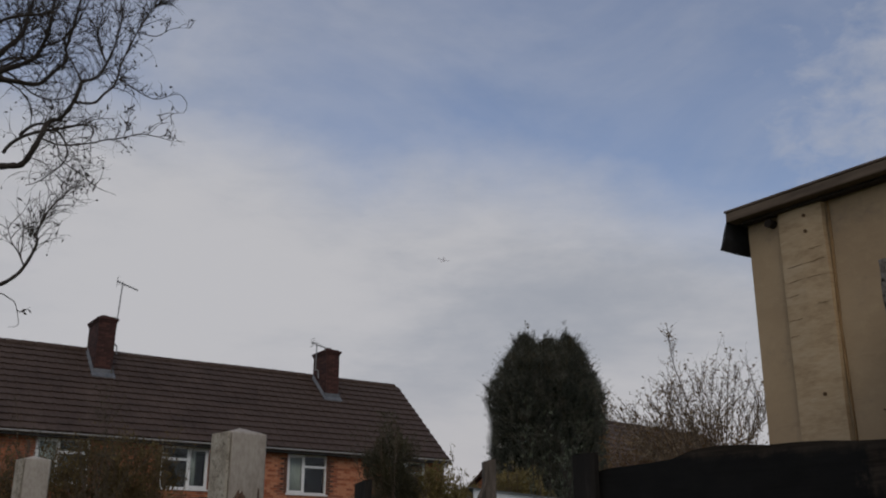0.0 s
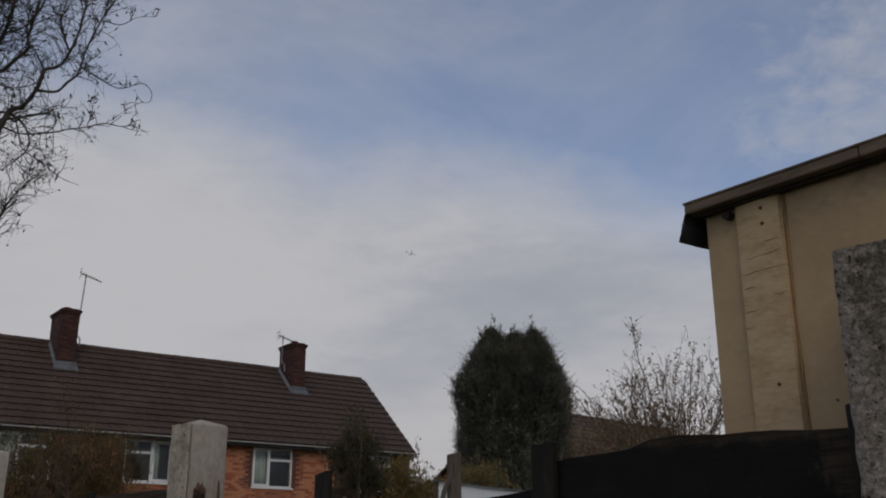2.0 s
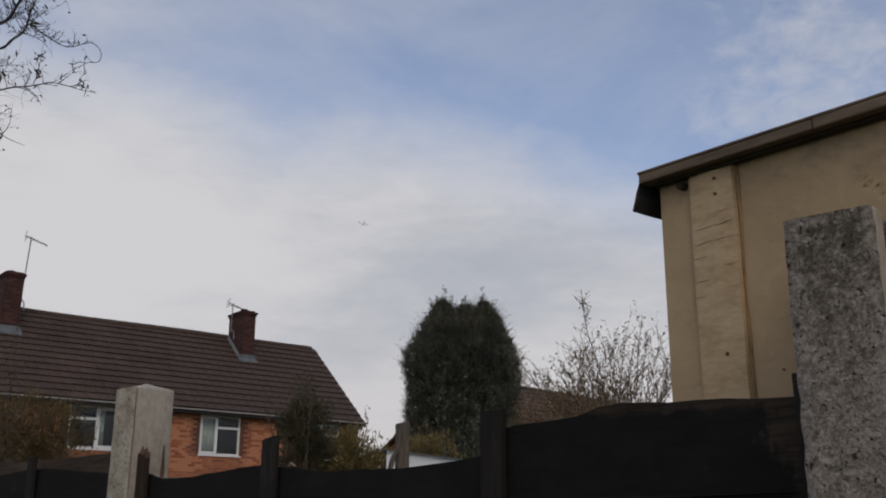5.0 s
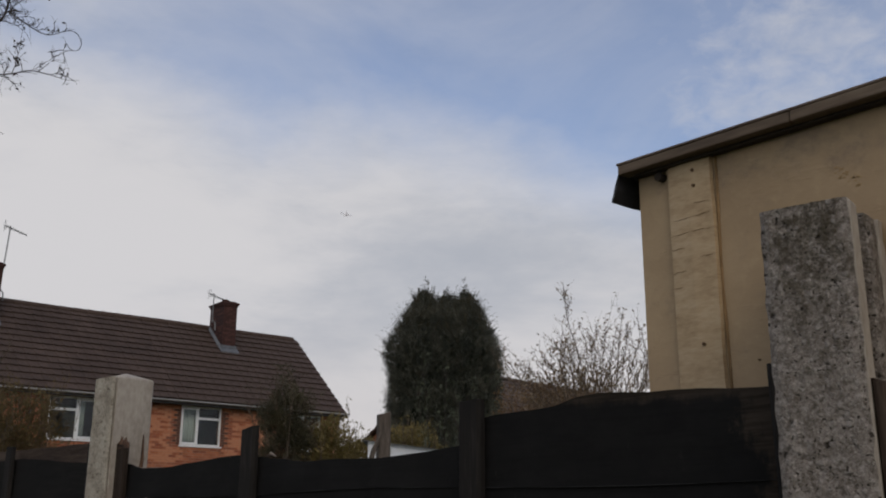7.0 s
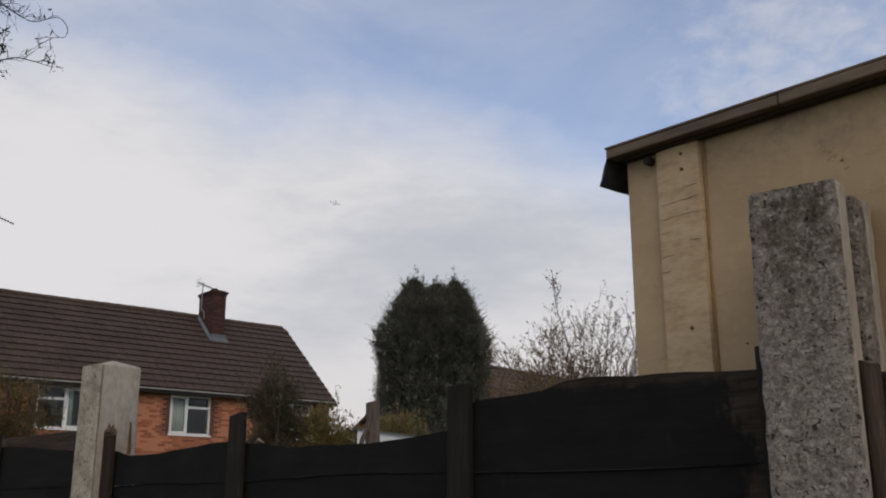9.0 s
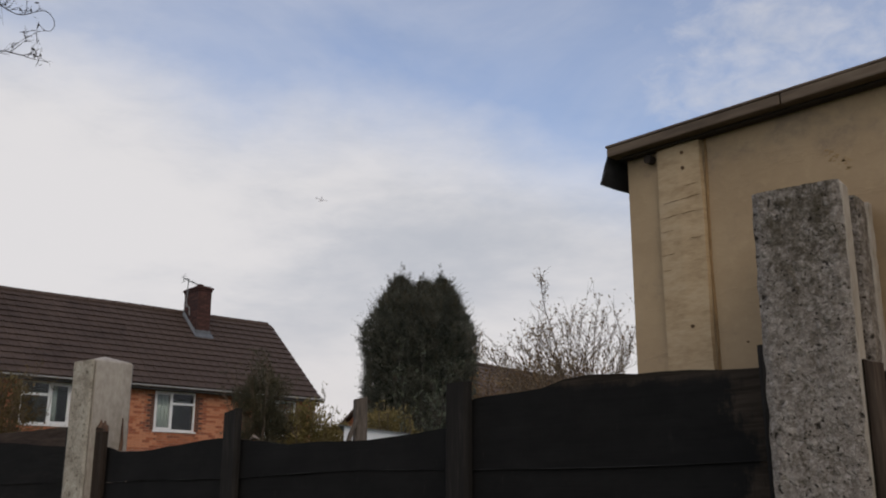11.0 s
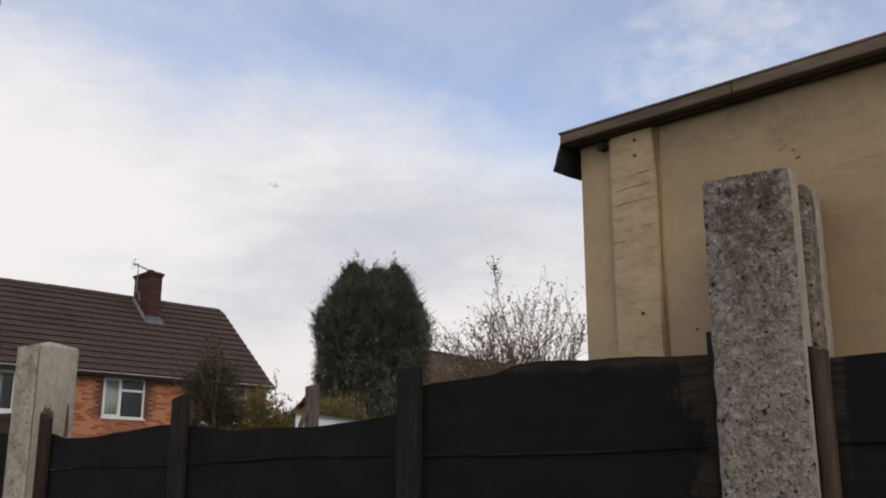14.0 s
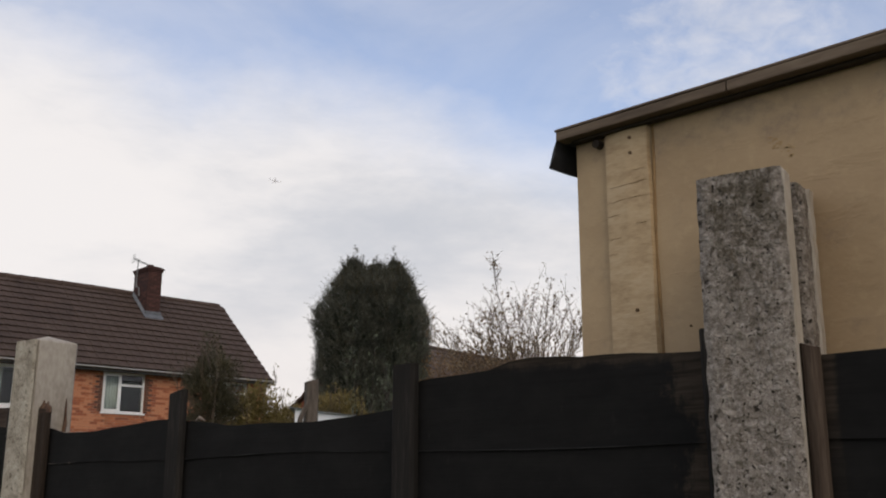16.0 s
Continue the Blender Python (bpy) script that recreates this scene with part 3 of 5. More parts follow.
def rear_flange(post, core, w, top, peak, seed):
    bm = bmesh.new()
    zs = [-0.3] + [top - 0.6 + 0.012 * i for i in range(50)] + [top - 0.003, top]
    rings = []
    for z in zs:
        q = 0.004 if z == top else 0.0
        ring = []
        for px, py in ((core + 0.001 + q, -w + 0.004 + q), (core + 0.005, -w + q), (POST_D - 0.012, -w + q), (POST_D - 0.001 - q, -w + 0.011), (POST_D - 0.001 - q, w - 0.011), (POST_D - 0.012, w - q), (core + 0.005, w - q), (core + 0.001 + q, w - 0.004 - q)):
            ring.append(bm.verts.new((px, py + 0.0018 * noise.noise((px * 90, py * 20, z * 60 + seed)), z)))
        rings.append(ring)
    for r0, r1 in zip(rings, rings[1:]):
        for i in range(8):
            bm.faces.new((r0[i], r0[(i + 1) % 8], r1[(i + 1) % 8], r1[i]))
    tip = bm.verts.new((core + 0.02, 0, top + peak))
    for i in range(8):
        bm.faces.new((rings[-1][i], rings[-1][(i + 1) % 8], tip))
    bmesh.ops.recalc_face_normals(bm, faces=bm.faces)
    part("rear_flange", bm, AGGREGATE, post, "rough rear flange of the post")
    bm = bmesh.new()
    prev = None
    for z in zs[:-1]:
        s = 0.0018 * noise.noise((POST_D * 90, w * 20, z * 60 + seed))
        row = [bm.verts.new(p) for p in ((POST_D - 0.027, -w + 0.002, z), (POST_D - 0.0255, -w - 0.0026 + s, z), (POST_D - 0.011, -w - 0.0026 + s, z), (POST_D + 0.0012, -w + 0.0095, z))]
        if prev:
            for i in range(3):
                bm.faces.new((prev[i], prev[i + 1], row[i + 1], row[i]))
        prev = row
    part("flange_edge", bm, CONCRETE, post, "pale smooth edge of the flange")


def worn_face(post, w, top, seed, mat, relief):
    # the worn face, with gravel standing out of it
    bm = bmesh.new()
    zs = list(np.arange(top - 0.62, top - 0.0005, 0.0027)) + [top - 0.001]
    zs = [-0.3] + [z for z in zs]
    ys = np.linspace(-w, w, 40)
    grid = []
    for z in zs:
        row = []
        for yy in ys:
            p = (yy * 1.0, z * 1.0, seed * 3.7)
            h = 0.0022 * noise.noise((yy * 130, z * 130, seed)) + 0.0022 * noise.noise((yy * 60, z * 60, seed + 4)) + 0.0012 * noise.noise((yy * 22, z * 22, seed + 9))
            pit = max(0.0, noise.noise((yy * 75, z * 75, seed + 20)) - 0.3) * 0.008
            rim = min(1.0, (w - abs(yy)) / 0.008)
            ragged = 0.0022 * noise.noise((yy * 90, z * 45, seed + 2)) * (1 - rim)
            row.append(bm.verts.new((relief * (pit - h) * rim + 0.004 * (1 - rim), yy + ragged, z)))
        grid.append(row)
    for r0, r1 in zip(grid, grid[1:]):
        for i in range(len(ys) - 1):
            bm.faces.new((r0[i], r0[i + 1], r1[i + 1], r1[i]))
    bmesh.ops.recalc_face_normals(bm, faces=bm.faces)
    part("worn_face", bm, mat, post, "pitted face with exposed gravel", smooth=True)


def waney_board(y0, y1, top, bottom, x_top, x_bottom, seed, thick=0.009):
    """A sawn board with wavy edges; top and bottom are functions of y."""
    bm = bmesh.new()
    n = 48
    sections = []
    for i in range(n + 1):
        y = y0 + (y1 - y0) * i / n
        zt, zb = top(y), bottom(y)
        cup = 0.0014 * noise.noise((y * 2.3, seed, 0))
        sec = []
        for k in range(5):
            f = k / 4
            z = zt + (zb - zt) * f
            x = x_top + (x_bottom - x_top) * f + cup * math.sin(3.14 * f) + 0.0012 * noise.noise((y * 9, z * 30, seed))
            sec.append((x, z))
        front = [bm.verts.new((x - thick / 2, y, z)) for x, z in sec]
        back = [bm.verts.new((x + thick / 2, y, z)) for x, z in sec]
        sections.append(front + back[::-1])
    for a, b in zip(sections, sections[1:]):
        for k in range(10):
            bm.faces.new((a[k], a[(k + 1) % 10], b[(k + 1) % 10], b[k]))
    bm.faces.new(sections[0]), bm.faces.new(sections[-1][::-1])
    bmesh.ops.recalc_face_normals(bm, faces=bm.faces)
    return bm


def batten(y, width, x0, x1, z0, z1, seed):
    bm = bmesh.new()
    n = 14
    rings = []
    for i in range(n + 1):
        z = z0 + (z1 - z0) * i / n
        s = 0.003 * noise.noise((z * 5, seed, 1))
        top = 0.006 * noise.noise((seed, 3, 3)) if i == n else 0
        rings.append([bm.verts.new((px, y + py + s, z + top * (1 if py > 0 else -1))) for px, py in
                      ((x0 + 0.004, -width / 2), (x1, -width / 2), (x1, width / 2), (x0 + 0.004, width / 2), (x0, width / 2 - 0.005), (x0, -width / 2 + 0.005))])
    for a, b in zip(rings, rings[1:]):
        for k in range(6):
            bm.faces.new((a[k], a[(k + 1) % 6], b[(k + 1) % 6], b[k]))
    bm.faces.new(rings[0][::-1]), bm.faces.new(rings[-1])
    bmesh.ops.recalc_face_normals(bm, faces=bm.faces)
    return bm


def fence_panel(y0, y1, top_edge, battens, x, label, seed, turn=0.0, wood=None):
    panel = thing("fence_panel", label, "fence panel", (x, (y0 + y1) / 2, 0), "fence panels", turn)
    yc = (y0 + y1) / 2
    wood = wood or BLACK_WOOD
    lap = 0.105
    for k in range(16):
        def top(y, k=k):
            if k == 0:
                return top_edge(y + yc)
            return 1.765 - lap * k + 0.032 + 0.012 * noise.noise(((y + yc) * 1.7, k * 5.1, seed))

        def low(y, k=k):
            return 1.765 - lap * (k + 1) + 0.011 * noise.noise(((y + yc) * 1.9 + 7, k * 3.3, seed))
        part("board", waney_board(y0 - yc, y1 - yc, top, low, -0.0062, -0.0097, seed + k, 0.0031), wood, panel)
    for by, bw, bz, *mat in battens:
        part("batten", batten(by - yc, bw, -0.026, -0.0145, 0.02, bz, seed + by), mat[0] if mat else BATTEN_WOOD, panel)
    return panel


def stepped(knots):
    ks = sorted(knots)

    def f(y):
        if y <= ks[0][0]:
            base = ks[0][1]
        elif y >= ks[-1][0]:
            base = ks[-1][1]
        else:
            for (a, za), (b, zb) in zip(ks, ks[1:]):
                if a <= y <= b:
                    t = (y - a) / (b - a)
                    base = za + (zb - za) * t * t * (3 - 2 * t)
                    break
        return base + 0.0022 * noise.noise((y * 16, 2.2, 0.3))
    return f


def splinter(post_y):
    sp = thing("wood_splinter", "broken brown sliver of wood stuck in the post slot", "wood scrap", (0.955, post_y, 1.62))
    bm = bmesh.new()
    tube(bm, [(-0.004, 0, -0.1), (-0.003, 0.001, 0.0), (-0.007, 0, 0.08), (-0.003, 0, 0.13), (-0.005, 0.001, 0.19)], [0.009, 0.009, 0.0055, 0.0045, 0.0015], 7)
    for v in bm.verts:
        v.co.x += 0.003 * noise.noise((v.co.x * 60, v.co.y * 60, v.co.z * 45))
    part("sliver", bm, BROKEN, sp)


POST_LABEL = "weathered grey concrete fence post with pitted gravel face and slots"
concrete_post(0.8905, 0.5055, 1.932, 1, 12, label=POST_LABEL)
concrete_post(0.855, 2.35, 1.944, 2, 10, label="pale concrete fence post with a low pointed top, beside dark panels", peak=0.015, solid=True)
concrete_post(0.725, 4.23, 2.03, 3, 9, label="pale concrete fence post farther along the fence", peak=0.015, solid=True)
concrete_post(0.92, -1.36, 1.93, 4, 3, label=POST_LABEL)
PANEL_X = 0.928
splinter(2.315)
near_top = stepped([(0.6, 1.757), (0.74, 1.765), (0.85, 1.772), (0.92, 1.760), (1.045, 1.759), (1.06, 1.754), (1.1, 1.718), (1.28, 1.711), (1.5, 1.713), (1.67, 1.728), (1.76, 1.736), (1.95, 1.727), (2.1, 1.722), (2.2, 1.725), (2.28, 1.737)])
near_panel = fence_panel(0.525, 2.352, near_top,
            [(0.556, 0.05, 1.776), (1.056, 0.046, 1.780), (1.688, 0.052, 1.782), (2.288, 0.052, 1.782, SPLIT_BATTEN)], PANEL_X, "black stained wavy-edged lap fence panel between concrete posts", 11, 1.1, WORN_BY_POST)
bm = bmesh.new()
for i, h in enumerate((0.006, 0.016, 0.011, 0.02, 0.008)):
    y = 2.288 - 0.0225 + 0.0112 * i - (0.525 + 2.352) / 2
    tube(bm, [(-0.02, y, 1.772), (-0.0195, y + 0.001, 1.786), (-0.019, y - 0.001, 1.782 + h)], [0.0068, 0.006, 0.0015], 6)
part("broken_head", bm, BROKEN, near_panel, "splintered reddish end of a batten")
near_y = (0.525 + 2.352) / 2
for k, y0, y1, mat, thick, label in ((0, 0.58, 2.265, LAP_EDGE, 0.0007, "grey worn lower edge of a board"), (0, 2.15, 2.258, BARE, 0.0008, "frayed pale edge of a board"), (1, 0.58, 2.265, LAP_EDGE, 0.0007, "grey worn lower edge of a board")):
    bm = bmesh.new()
    edge_line = []
    for i in range(71):
        y = y0 + (y1 - y0) * i / 70
        edge_line.append((-0.0113 - thick * 0.3, y - near_y, 1.765 - 0.105 * (k + 1) - 0.0004 + 0.011 * noise.noise((y * 1.9 + 7, k * 3.3, 11))))
    tube(bm, edge_line, [thick * max(0.06, 0.45 + 1.5 * noise.noise((i * 0.23, y0 * 9 + k, 2))) for i in range(71)], 5)
    part("worn_edge", bm, mat, near_panel, label)
bm = bmesh.new()
tube(bm, [(-0.0065, y - near_y, near_top(y) + 0.0002) for y in (2.1, 2.13, 2.16, 2.19, 2.22, 2.25, 2.27)], [0.0004, 0.0012, 0.0008, 0.0014, 0.001, 0.0014, 0.0006], 5)
part("worn_edge", bm, BARE, near_panel, "pale bare top edge of a board")
bm = bmesh.new()
tube(bm, [(0.001, 1.655 - near_y, 1.728), (0.0, 1.64 - near_y, 1.7335), (0.0, 1.62 - near_y, 1.727)], [0.0012, 0.0032, 0.001], 6)
part("bare_splinter", bm, BARE, near_panel, "pale bare splinter")
fence_panel(-1.33, 0.49, stepped([(-1.3, 1.76), (-0.5, 1.75), (0.3, 1.742), (0.47, 1.738)]), [(0.456, 0.018, 1.748, BROWN_BATTEN), (-0.15, 0.05, 1.77), (-0.8, 0.05, 1.77), (-1.29, 0.05, 1.77)], 0.95, "black stained lap fence panel with worn brown patches", 31, 0.8, WORN_END)
far_panel = fence_panel(2.39, 4.21, stepped([(2.4, 1.745), (3.0, 1.775), (3.5, 1.765), (4.2, 1.80)]), [(2.43, 0.05, 1.79), (3.0, 0.05, 1.81), (3.6, 0.05, 1.82), (4.17, 0.05, 1.83)], 0.84, "black stained lap fence panel with brown wavy top board", 51, 3.6)
bare_top = stepped([(-0.95, 1.797), (-0.6, 1.801), (-0.3, 1.804), (0.3, 1.815), (0.91, 1.825)])
part("top_board", waney_board(-0.91, 0.91, bare_top, lambda y: bare_top(y) - 0.12, 0.022, 0.019, 71), BROWN_BOARD, far_panel, "bare brown top board")


# ---- the garage ----
GX = 1.02


def garage():
    g = thing("garage", "cream painted flat-roofed garage close behind the fence", "garage", (GX, 0.8184, 0))
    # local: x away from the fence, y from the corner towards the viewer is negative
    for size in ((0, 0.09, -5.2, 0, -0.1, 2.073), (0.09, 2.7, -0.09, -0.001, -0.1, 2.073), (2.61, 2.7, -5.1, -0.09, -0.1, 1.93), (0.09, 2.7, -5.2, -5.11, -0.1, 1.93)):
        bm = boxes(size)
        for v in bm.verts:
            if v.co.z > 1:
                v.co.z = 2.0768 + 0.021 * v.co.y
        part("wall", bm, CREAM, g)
    # cover strip, a little crooked, with its nail holes
    bm = bmesh.new()
    n = 60
    prev = None
    for i in range(n + 1):
        z = -0.05 + (2.072 + 0.05) * i / n
        s = 0.0016 * noise.noise((z * 6, 1, 8))
        e = 0.002 * noise.noise((z * 14, 4, 8))
        ring = [bm.verts.new(p) for p in ((-0.001, -0.1225 + e, z), (-0.0075, -0.1215 + e, z), (-0.0095, -0.088 + s, z), (-0.0075, -0.055 + s, z), (-0.001, -0.053 + s, z))]
        if prev:
            for k in range(4):
                bm.faces.new((prev[k], ring[k], ring[k + 1], prev[k + 1]))
        prev = ring
    bm.faces.new(prev)
    bmesh.ops.recalc_face_normals(bm, faces=bm.faces)
    strip = part("cover_strip", bm, CREAM_BOARD, g, "cream painted timber cover strip with cracks")
    for hy, hz in ((-0.096, 2.057), (-0.096, 2.036), (-0.0965, 1.828)):
        bm = bmesh.new()
        tube(bm, [(-0.0108, hy, hz), (-0.008, hy, hz)], 0.0023, 10)
        part("nail_hole", bm, RUST, strip)
    rng = random.Random(4)
    for i, (z, a, b) in enumerate(((2.012, -0.118, -0.096), (1.995, -0.12, -0.062), (1.975, -0.117, -0.056), (1.956, -0.076, -0.056), (1.94, -0.118, -0.1), (1.925, -0.078, -0.056), (1.905, -0.07, -0.056))):
        bm = bmesh.new()
        pts = [(-0.0092, a + (b - a) * k / 6, z + rng.uniform(-0.0008, 0.0008)) for k in range(7)]
        tube(bm, pts, [0.00015, 0.0003, 0.0004, 0.0003, 0.0004, 0.0003, 0.00015], 5)
        part("crack", bm, CRACK, strip)
    bm = bmesh.new()
    tube(bm, [(-0.003, -0.167, 1.801), (0.002, -0.167, 1.801)], [0.0011, 0.0013], 8)
    part("nail", bm, RUST, g, "rusty nail head")
    # brown sealant seam beside the strip
    bm = bmesh.new()
    tube(bm, [(-0.0012, -0.1255 + 0.0025 * noise.noise((z * 0.3, 7, 7)), z * 0.05) for z in range(32, 43)], [0.0017 + 0.0013 * noise.noise((z * 0.9, 1, 1)) for z in range(32, 43)], 6)
    part("sealant_seam", bm, SEAM, g, "rusty brown seam")
    # roof slab, fascia in two lengths with a joint, rotten and shade-dark batten below it
    def edge(name, size, mat, label="", bevel=0.0):
        o = part(name, boxes(size, bevel=bevel), mat, g, label)
        o.matrix_basis = pose(0.015, 0.0116, 2.08, 1.2, 0, 0)
    edge("roof", (-0.02, 2.74, -5.25, 0.012, -0.004, 0.009), FELT, "black felt roof")
    edge("fascia", (-0.0435, -0.021, -0.262, 0.002, -0.0045, 0.0086), FASCIA_WOOD, "", 0.0025)
    edge("fascia", (-0.0445, -0.021, -5.25, -0.2632, -0.005, 0.0086), FASCIA_WOOD, "", 0.0025)
    edge("roof_trim", (-0.0442, -0.018, -5.25, 0.004, 0.0088, 0.0125), FASCIA_WOOD, "weathered brown trim along the roof edge", 0.0015)
    # batten colour holds both rot and the shadow gap under the fascia
    edge("soffit_batten", (-0.03, -0.0165, -5.2, -0.014, -0.0085, -0.0052), ROT_AND_SHADE, "dark rotten batten under the fascia, shadow gap in its colour", 0.001)
    bm = bmesh.new()
    tube(bm, [(-0.012, -0.042, 2.062), (0.0, -0.042, 2.062)], 0.006, 10)
    part("pipe_stub", bm, ROT_AND_SHADE, g, "small dark stub below the roof edge")
    # torn felt hanging over the end
    bm = bmesh.new()
    prev = None
    for i in range(18):
        x = -0.041 + 0.6 * i / 17
        hang = 0.021 + 0.004 * noise.noise((x * 30, 0, 1))
        pts = [(x, 0.003, 2.0775), (x, 0.009, 2.066 - 0.1 * hang), (x, 0.013, 2.062 - 0.5 * hang), (x, 0.018 + 0.004 * noise.noise((x * 12, 3, 1)), 2.062 - hang), (x, 0.015, 2.062 - hang), (x, 0.007, 2.056)]
        ring = [bm.verts.new(p) for p in pts]
        if prev:
            for k in range(6):
                bm.faces.new((prev[k], prev[(k + 1) % 6], ring[(k + 1) % 6], ring[k]))
        else:
            bm.faces.new(ring)
        prev = ring
    bmesh.ops.recalc_face_normals(bm, faces=bm.faces)
    part("felt_flap", bm, FELT, g, "torn black roofing felt hanging over the end").location = (0.015, 0.0116, 0)
    # flaked paint
    rng = random.Random(12)
    for i in range(26):
        a = rng.random()
        y, z = -0.288 - 0.024 * a + rng.uniform(-0.005, 0.005), 2.004 - 0.02 * a + rng.uniform(-0.006, 0.006)
        bm = bmesh.new()
        tube(bm, [(0.001, y, z), (-0.0004, y, z)], [rng.uniform(0.0015, 0.0045), rng.uniform(0.001, 0.003)], 7)
        for v in bm.verts:
            v.co.z = z + (v.co.z - z) * 0.5
        part("paint_flake", bm, FLAKE, g)


garage()


# ---- the brick houses ----
HY, EAVE_Y, EAVE_Z, RIDGE_Y, RIDGE_Z = 28.0, 27.65, 4.965, 31.0, 7.865
HX0, HX1 = -3.0, 18.24
WINDOWS = [(5.2, 6.62, "left"), (8.6, 10.0, "right"), (12.5, 13.85, "left"), (16.3, 17.5, "left"), (1.2, 2.6, "right")]
W_Z0, W_Z1 = 3.665, 4.84


def house_window(house, x0, x1, tall):
    w = new("window")
    w.parent = house
    w.location = (x0, 0.05, W_Z0)
    W, Hh, t, d = x1 - x0, W_Z1 - W_Z0, 0.05, 0.07
    split = W * (0.43 if tall == "left" else 0.57)
    part("outer_frame", boxes((0, W, 0, d, 0, t), (0, W, 0, d, Hh - t, Hh), (0, t, 0, d, t, Hh - t), (W - t, W, 0, d, t, Hh - t), (split - t / 2, split + t / 2, 0, d, t, Hh - t)), WHITE_PVC, w)
    a, b = (t, split - t / 2) if tall == "left" else (split + t / 2, W - t)
    c, e = (split + t / 2, W - t) if tall == "left" else (t, split - t / 2)
    zt = Hh * 0.67
    part("sash", boxes((a, b, -0.015, 0.04, t, t + 0.045), (a, b, -0.015, 0.04, Hh - t - 0.045, Hh - t), (a, a + 0.045, -0.015, 0.04, t + 0.045, Hh - t - 0.045), (b - 0.045, b, -0.015, 0.04, t + 0.045, Hh - t - 0.045)), WHITE_PVC, w)
    part("transom", boxes((c, e, -0.012, d - 0.01, zt, zt + 0.065)), WHITE_PVC, w)
    for i, (p, q, r, s) in enumerate(((a + 0.045, b - 0.045, t + 0.045, Hh - t - 0.045), (c, e, t, zt), (c, e, zt + 0.065, Hh - t))):
        pane = part("pane", boxes((p, q, 0.02, 0.028, r, s)), GLASS, w)
        pane.visible_shadow = False
    part("sill", boxes((-0.03, W + 0.03, -0.09, 0.02, -0.045, -0.004), bevel=0.006), WHITE_PVC, w)
    # curtain behind the tall light
    bm = bmesh.new()
    prev = None
    for i in range(41):
        x = a + (b - a) * (0.98 if tall == "left" else 0.45) * i / 40
        y = 0.13 + 0.018 * math.sin(i * 0.95) + 0.01 * math.sin(i * 0.37)
        ring = [bm.verts.new((x, y, t)), bm.verts.new((x, y, Hh - t)), bm.verts.new((x, y + 0.006, Hh - t)), bm.verts.new((x, y + 0.006, t))]
        if prev:
            for k in range(4):
                bm.faces.new((prev[k], prev[(k + 1) % 4], ring[(k + 1) % 4], ring[k]))
        prev = ring
    part("curtain", bm, CURTAIN, w, "pale drawn curtain", smooth=True)


